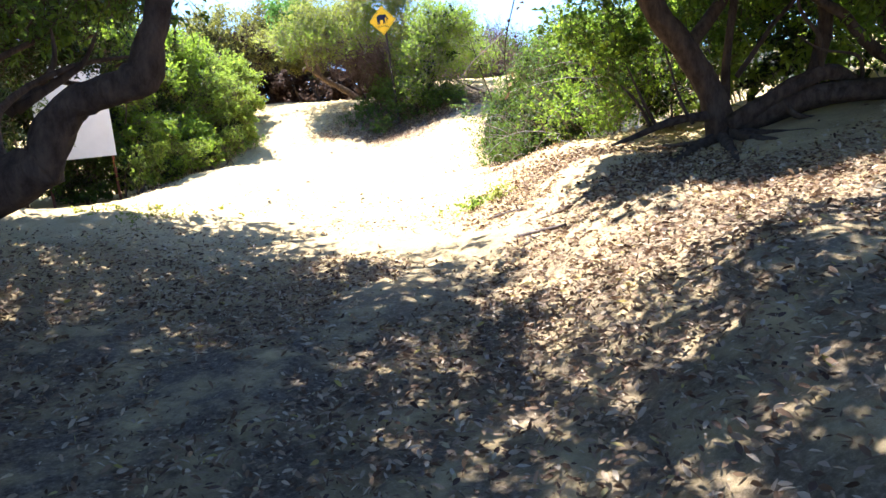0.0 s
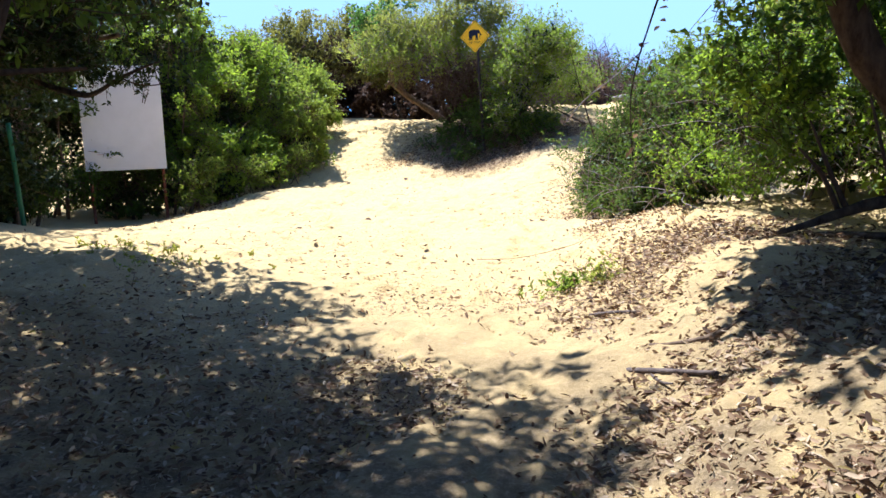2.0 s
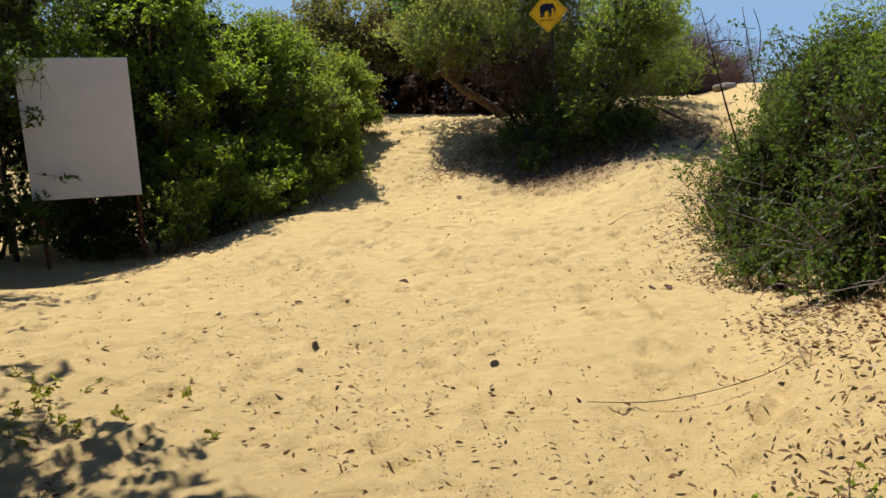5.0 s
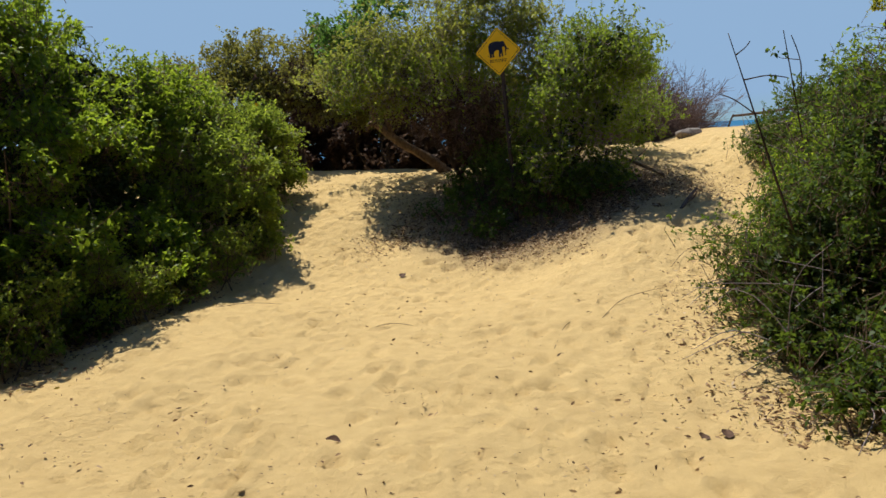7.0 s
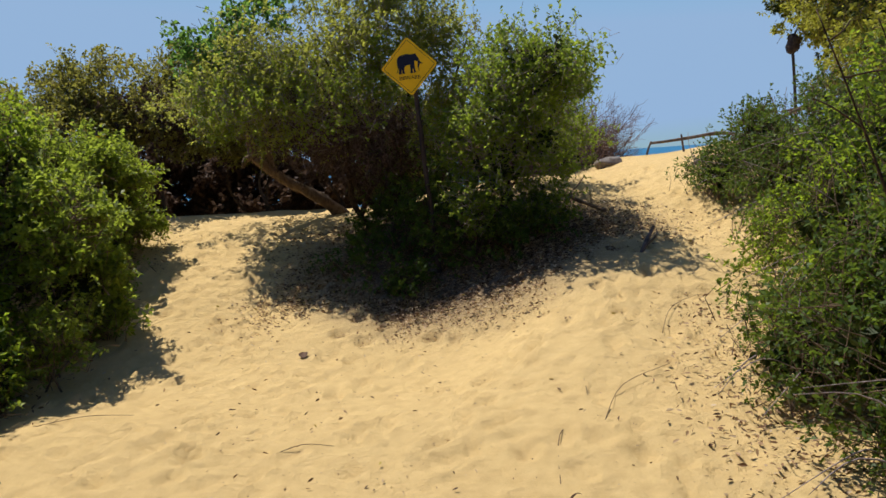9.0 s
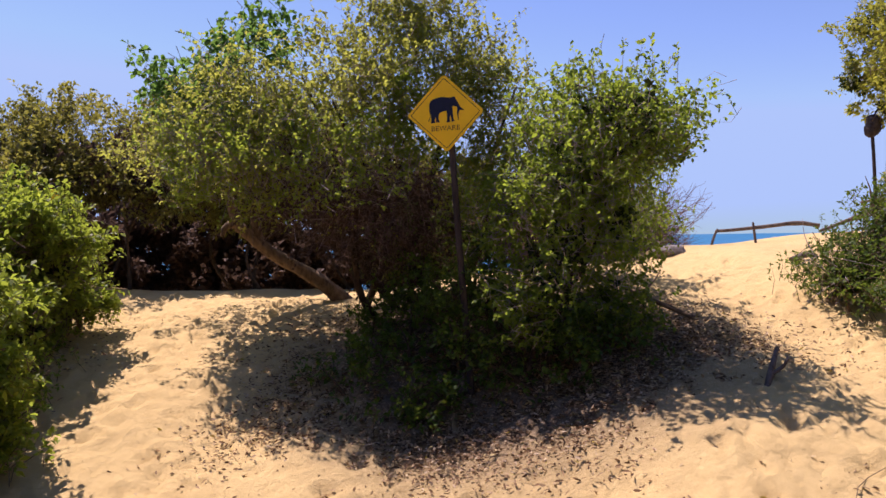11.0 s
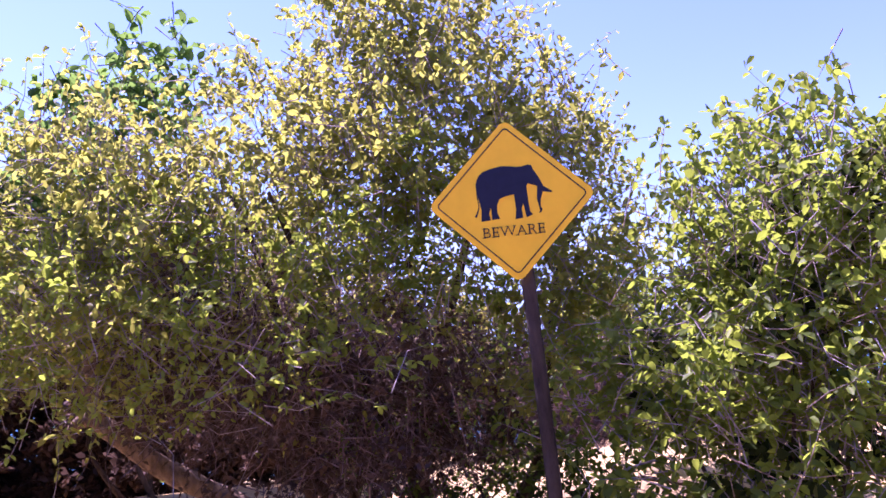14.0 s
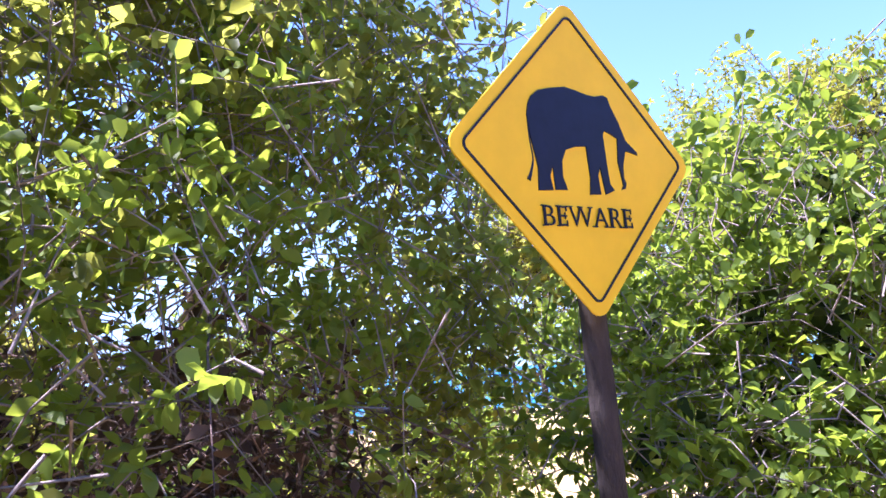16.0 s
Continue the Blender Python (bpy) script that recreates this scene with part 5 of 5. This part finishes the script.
def rail(name, label, line, radii, extra=()):
    d = thing(name, label, "driftwood")
    wood = M_BARK_PALE if "pale" in label else M_DRIFT
    part("log", tube(line, radii, 8, 0.12, 9), wood, d)
    for e, r in extra:
        part("stake", tube(e, r, 7, 0.1, 10), wood, d)
    return d


def on(x, y, up=0.0):
    return (x, y, gz(x, y) + up)


rail("driftwood_branch", "dark driftwood branch lying along the dune crest", [(3.52, 20.3, 2.02), (4.1, 20.3, 2.06), (4.7, 20.3, 2.12), (5.0, 20.2, 2.08)], [0.02, 0.028, 0.032, 0.03],
     (([(3.42, 20.3, gz(3.42, 20.3) - 0.1), (3.5, 20.3, 1.95), (3.55, 20.3, 2.05)], [0.018, 0.018, 0.015]), ([(4.12, 20.3, gz(4.12, 20.3) - 0.1), (4.09, 20.3, 2.0), (4.07, 20.3, 2.14)], [0.02, 0.018, 0.015])))
rail("driftwood_branch", "long dark fallen branch on the dune slope", [(4.55, 19.5, 2.0), (5.12, 19.5, 2.2), (5.8, 19.5, 2.45), (6.6, 19.6, 2.7)], [0.02, 0.03, 0.04, 0.045], (([(5.3, 19.5, 2.25), (5.2, 19.4, 2.5), (5.05, 19.3, 2.7)], [0.015, 0.01, 0.004]),))
rail("driftwood_branch", "bleached bent branch lying at the foot of the dune pole", [(6.6, 21.6, 2.46), (6.9, 21.6, 2.5), (7.2, 21.65, 2.48), (7.4, 21.7, 2.42)], [0.02, 0.025, 0.025, 0.02])
rail("stick", "dark stick standing slantwise in the sand", [on(1.3, 15.0, -0.03), on(1.47, 15.22, 0.08), on(1.66, 15.46, 0.17)], [0.016, 0.026, 0.014], (([on(1.47, 15.22, 0.07), on(1.56, 15.2, 0.15), on(1.6, 15.22, 0.2)], [0.014, 0.012, 0.007]),))
rail("stick", "forked dark branch lying on the dune slope", [on(2.69, 16.45, 0.03), on(3.0, 16.62, 0.08), on(3.32, 16.88, 0.12)], [0.02, 0.026, 0.014])
rail("stick", "short reddish log on the dune slope", [on(3.1, 17.71, 0.03), on(3.3, 17.83, 0.05), on(3.49, 17.95, 0.04)], [0.03, 0.035, 0.03])
rail("stick", "short dry branch lying on the sandy bank", [on(0.56, 4.95, 0.015), on(0.78, 4.66, 0.03), on(1.0, 4.36, 0.03)], [0.012, 0.018, 0.01], (([on(0.78, 4.66, 0.02), on(0.8, 4.5, 0.03), on(0.83, 4.4, 0.05)], [0.008, 0.007, 0.004]),))
rail("stick", "curved pale root lying on the bank", [on(1.35, 4.9, 0.02), on(1.05, 4.75, 0.03), on(0.75, 5.1, 0.02), on(0.6, 5.6, 0.015)], [0.012, 0.014, 0.012, 0.006])
rail("stick", "short dark stick on the bank", [on(0.62, 5.85, 0.01), on(0.75, 5.7, 0.02), on(0.86, 5.55, 0.015)], [0.012, 0.014, 0.01])

rail("fallen_branch", "pale dry forked branch lying beside the shaded litter", [on(0.34, 17.5, 0.2), on(0.72, 17.05, 0.22), on(1.1, 16.75, 0.12), on(1.48, 16.45, 0.03)], [0.012, 0.018, 0.02, 0.022], (([on(0.72, 17.05, 0.2), on(0.95, 17.3, 0.3), on(1.0, 17.7, 0.34)], [0.014, 0.01, 0.005]), ([on(1.1, 16.75, 0.1), on(1.3, 16.9, 0.22), on(1.4, 17.0, 0.3)], [0.012, 0.009, 0.004])))


def thin_vines():
    """Thin dry runners lying on the open sand."""
    for k, line in enumerate((((-0.35, 11.6), (-0.2, 12.2), (0.05, 12.5), (0.15, 12.9)), ((-0.2, 7.9), (0.2, 7.95), (0.7, 8.1), (1.0, 8.3)), ((0.1, 12.3), (0.35, 12.7), (0.75, 12.9)), ((-1.9, 12.4), (-1.7, 12.55), (-1.5, 12.5)), ((-3.6, 13.4), (-3.3, 13.5), (-2.95, 13.45)), ((0.9, 13.4), (1.2, 13.9), (1.7, 14.2)))):
        v = thing("dry_runner", "thin dry brown runner lying on the sand", "twig", "runners on the sand")
        part("runner", tube([on(x, y, 0.012 + 0.01 * (i % 2)) for i, (x, y) in enumerate(line)], [0.0025] * (len(line) - 1) + [0.0015], 5, 0.1, k), M_TWIG, v)


thin_vines()


def marker_post():
    m = thing("marker_post", "dark wooden marker post with a small yellow plate in the scrub", "post")
    x, y = -5.3, 20.1
    part("pole", tube([(x, y, gz(x, y) - 0.1), (x, y, 2.0), (x, y, 2.75)], [0.06, 0.06, 0.055], 8, 0.06, 3), M_POST, m)
    part("plate", box(0.16, 0.02, 0.13, Matrix.Translation((x + 0.05, y - 0.07, 2.6)), 0.004), M_YELLOW_PAINT, m, "small yellow plate")


marker_post()


def rock():
    bm = bmesh.new()
    bmesh.ops.create_icosphere(bm, subdivisions=3, radius=1)
    for v in bm.verts:
        n = noise.noise(v.co * 1.7) * 0.3 + noise.noise(v.co * 5) * 0.08
        v.co = Vector((v.co.x * 0.24, v.co.y * 0.17, v.co.z * 0.10)) * (1 + n)
    for f in bm.faces:
        f.smooth = True
    me = bpy.data.meshes.new("rock")
    bm.to_mesh(me)
    me.materials.append(M_ROCK)
    r = new("rock", me)
    r.location = (2.66, 19.8, gz(2.66, 19.8) + 0.05)
    return tagged(r, "flat grey-brown rock half buried in the sand", "rock")


rock()


# ---- leaf litter, weeds ----
def litter(name, label, spots, size, seed):
    """Curled dead leaves lying on the ground; spots: (x, y, spread x, spread y, count)."""
    rng = np.random.default_rng(seed)
    P = np.concatenate([np.stack([rng.normal(x, sx, n), rng.normal(y, sy, n)], 1) for x, y, sx, sy, n in spots])
    P = P[(P[:, 1] > -1.5)]
    z = height(P[:, 0], P[:, 1]) + rng.uniform(0.006, 0.022, len(P))
    pos = np.concatenate([P, z[:, None]], 1)
    way = rng.normal(size=(len(P), 3)) * np.array([1, 1, 0.3])
    co, loops = leaf_arrays(pos, way, rng.uniform(size[0], size[1], len(P)), rng, 0.38, 0.05)
    ob = array_mesh(name, co, loops, 4, M_LITTER)
    return tagged(ob, label, "leaf litter", kind="stuff")


litter("leaf_litter", "brown dead leaves scattered over the shaded sand", [(-0.2, 2.4, 2.0, 1.6, 17000), (2.2, 3.4, 0.9, 1.4, 11000), (-2.6, 4.4, 1.2, 1.4, 7500), (0.4, 4.3, 1.0, 0.9, 9000), (1.1, 5.7, 0.5, 0.7, 5500), (1.6, 4.8, 0.5, 0.6, 4500), (1.4, 6.6, 0.35, 0.5, 2500), (2.0, 8.2, 0.5, 1.0, 1200)], (0.018, 0.058), 1)
litter("leaf_litter", "dead leaves drifted under the tree by the sign", [(-0.55, 16.2, 0.8, 0.5, 17000), (0.45, 15.9, 0.55, 0.5, 9000), (-1.5, 16.9, 0.5, 0.7, 6000), (1.4, 15.6, 0.5, 0.5, 1500), (-0.5, 15.7, 0.9, 0.4, 3500), (1.2, 16.2, 0.4, 0.6, 1500), (0.6, 15.0, 0.7, 0.35, 1200)], (0.02, 0.05), 2)
litter("leaf_litter", "dead leaves along the foot of the shrubs", [(-4.55, 12.5, 0.25, 1.2, 900), (-4.25, 15.0, 0.25, 1.4, 1000), (1.05, 10.9, 0.3, 0.8, 1500), (1.9, 13.8, 0.35, 0.8, 700), (-4.15, 17.2, 0.25, 0.7, 450), (1.25, 9.4, 0.3, 0.8, 1900)], (0.025, 0.055), 3)
litter("leaf_litter", "a few dead leaves strewn on the open sand", [(-1.2, 9.0, 1.6, 2.2, 1300), (-0.6, 6.4, 1.5, 0.9, 700), (-1.5, 14.0, 1.3, 1.5, 220), (2.2, 13.2, 0.4, 0.6, 1200), (1.5, 12.6, 0.4, 0.6, 1600)], (0.014, 0.046), 4)

litter("leaf_litter", "tiny crumbs of bark and leaf strewn over the sand", [(0.3, 4.0, 1.2, 1.4, 15000), (1.3, 5.4, 0.6, 1.0, 7000), (-1.5, 5.2, 1.2, 1.2, 5000), (-1.0, 9.5, 1.5, 2.5, 3500)], (0.006, 0.02), 6)


def fallen_leaves():
    """Single larger curled dead leaves on the open sand."""
    for k, (x, y, s) in enumerate(((-1.65, 10.08, 0.10), (0.33, 10.08, 0.09), (0.46, 10.12, 0.10), (-2.75, 8.98, 0.09), (-2.5, 9.05, 0.08), (-2.3, 9.4, 0.07), (-1.9, 8.6, 0.07), (-0.75, 8.5, 0.08), (-1.45, 10.75, 0.06), (-2.26, 13.36, 0.06), (-1.87, 14.6, 0.12), (-1.6, 11.9, 0.05), (-0.3, 11.5, 0.07), (0.2, 5.7, 0.08), (-0.3, 5.2, 0.09), (0.55, 5.2, 0.08))):
        rnd = random.Random(k)
        bm = bmesh.new()
        grid = []
        for i in range(6):
            u = i / 5
            w = 0.34 * math.sin(math.pi * min(1, 0.08 + u * 0.95)) ** 0.8
            grid.append([bm.verts.new(((u - 0.5), v * w, 0.30 * v * v * (1 + u) * rnd.uniform(0.7, 1.2) * w + 0.16 * (u - 0.4) ** 2 + rnd.uniform(0, 0.03))) for v in (-1, -0.5, 0, 0.5, 1)])
        for a, c in zip(grid, grid[1:]):
            for n in range(4):
                bm.faces.new((a[n], a[n + 1], c[n + 1], c[n])).smooth = True
        me = bpy.data.meshes.new("fallen_leaf")
        bm.to_mesh(me)
        bm.free()
        me.materials.append(M_DRY)
        ob = new("fallen_leaf", me)
        ob.matrix_world = Matrix.Translation((x, y, gz(x, y) + 0.012)) @ Euler((rnd.uniform(-0.5, 0.5), rnd.uniform(-0.3, 0.3), rnd.uniform(0, 6.28))).to_matrix().to_4x4() @ Matrix.Scale(s, 4)
        tagged(ob, "single curled dark brown dead leaf on sand", "leaf", "fallen leaves on the sand")


fallen_leaves()


def weed(label, x, y, n, seed, material, spread=0.18, leaf=(0.025, 0.05)):
    w = thing("weed", label, "weed", "weeds in the sand")
    rng = np.random.default_rng(seed)
    a = np.stack([rng.normal(x, spread, n), rng.normal(y, spread, n)], 1)
    a = np.concatenate([a, height(a[:, 0], a[:, 1])[:, None] - 0.01], 1)
    b = a + np.stack([rng.normal(0, 0.07, n), rng.normal(0, 0.07, n), rng.uniform(0.04, 0.13, n)], 1)
    co, loops = twig_arrays(a, b, 0.003, 0.0015)
    tagged(under(array_mesh("stalk_tuft", co, loops, 4, M_TWIG), w), kind="stuff")
    u = rng.uniform(0.2, 1, (n, 9, 1))
    pos = (a[:, None] + (b - a)[:, None] * u).reshape(-1, 3)
    co, loops = leaf_arrays(pos, rng.normal(size=pos.shape) + np.array([0, 0, 0.4]), rng.uniform(leaf[0], leaf[1], len(pos)), rng)
    tagged(under(array_mesh("foliage", co, loops, 4, material), w), kind="stuff")


weed("small green weed tuft growing in sand and litter", 0.52, 6.75, 34, 1, M_SHRUB, 0.12)
weed("small green weed tuft growing in sand and litter", 0.76, 6.62, 22, 2, M_OLIVE, 0.09)
weed("sparse yellow-green seedlings in the sand", -2.7, 7.05, 26, 3, M_YELLOW, 0.25)
weed("sparse yellow-green seedlings in the sand", -3.3, 7.3, 18, 4, M_YELLOW, 0.2)
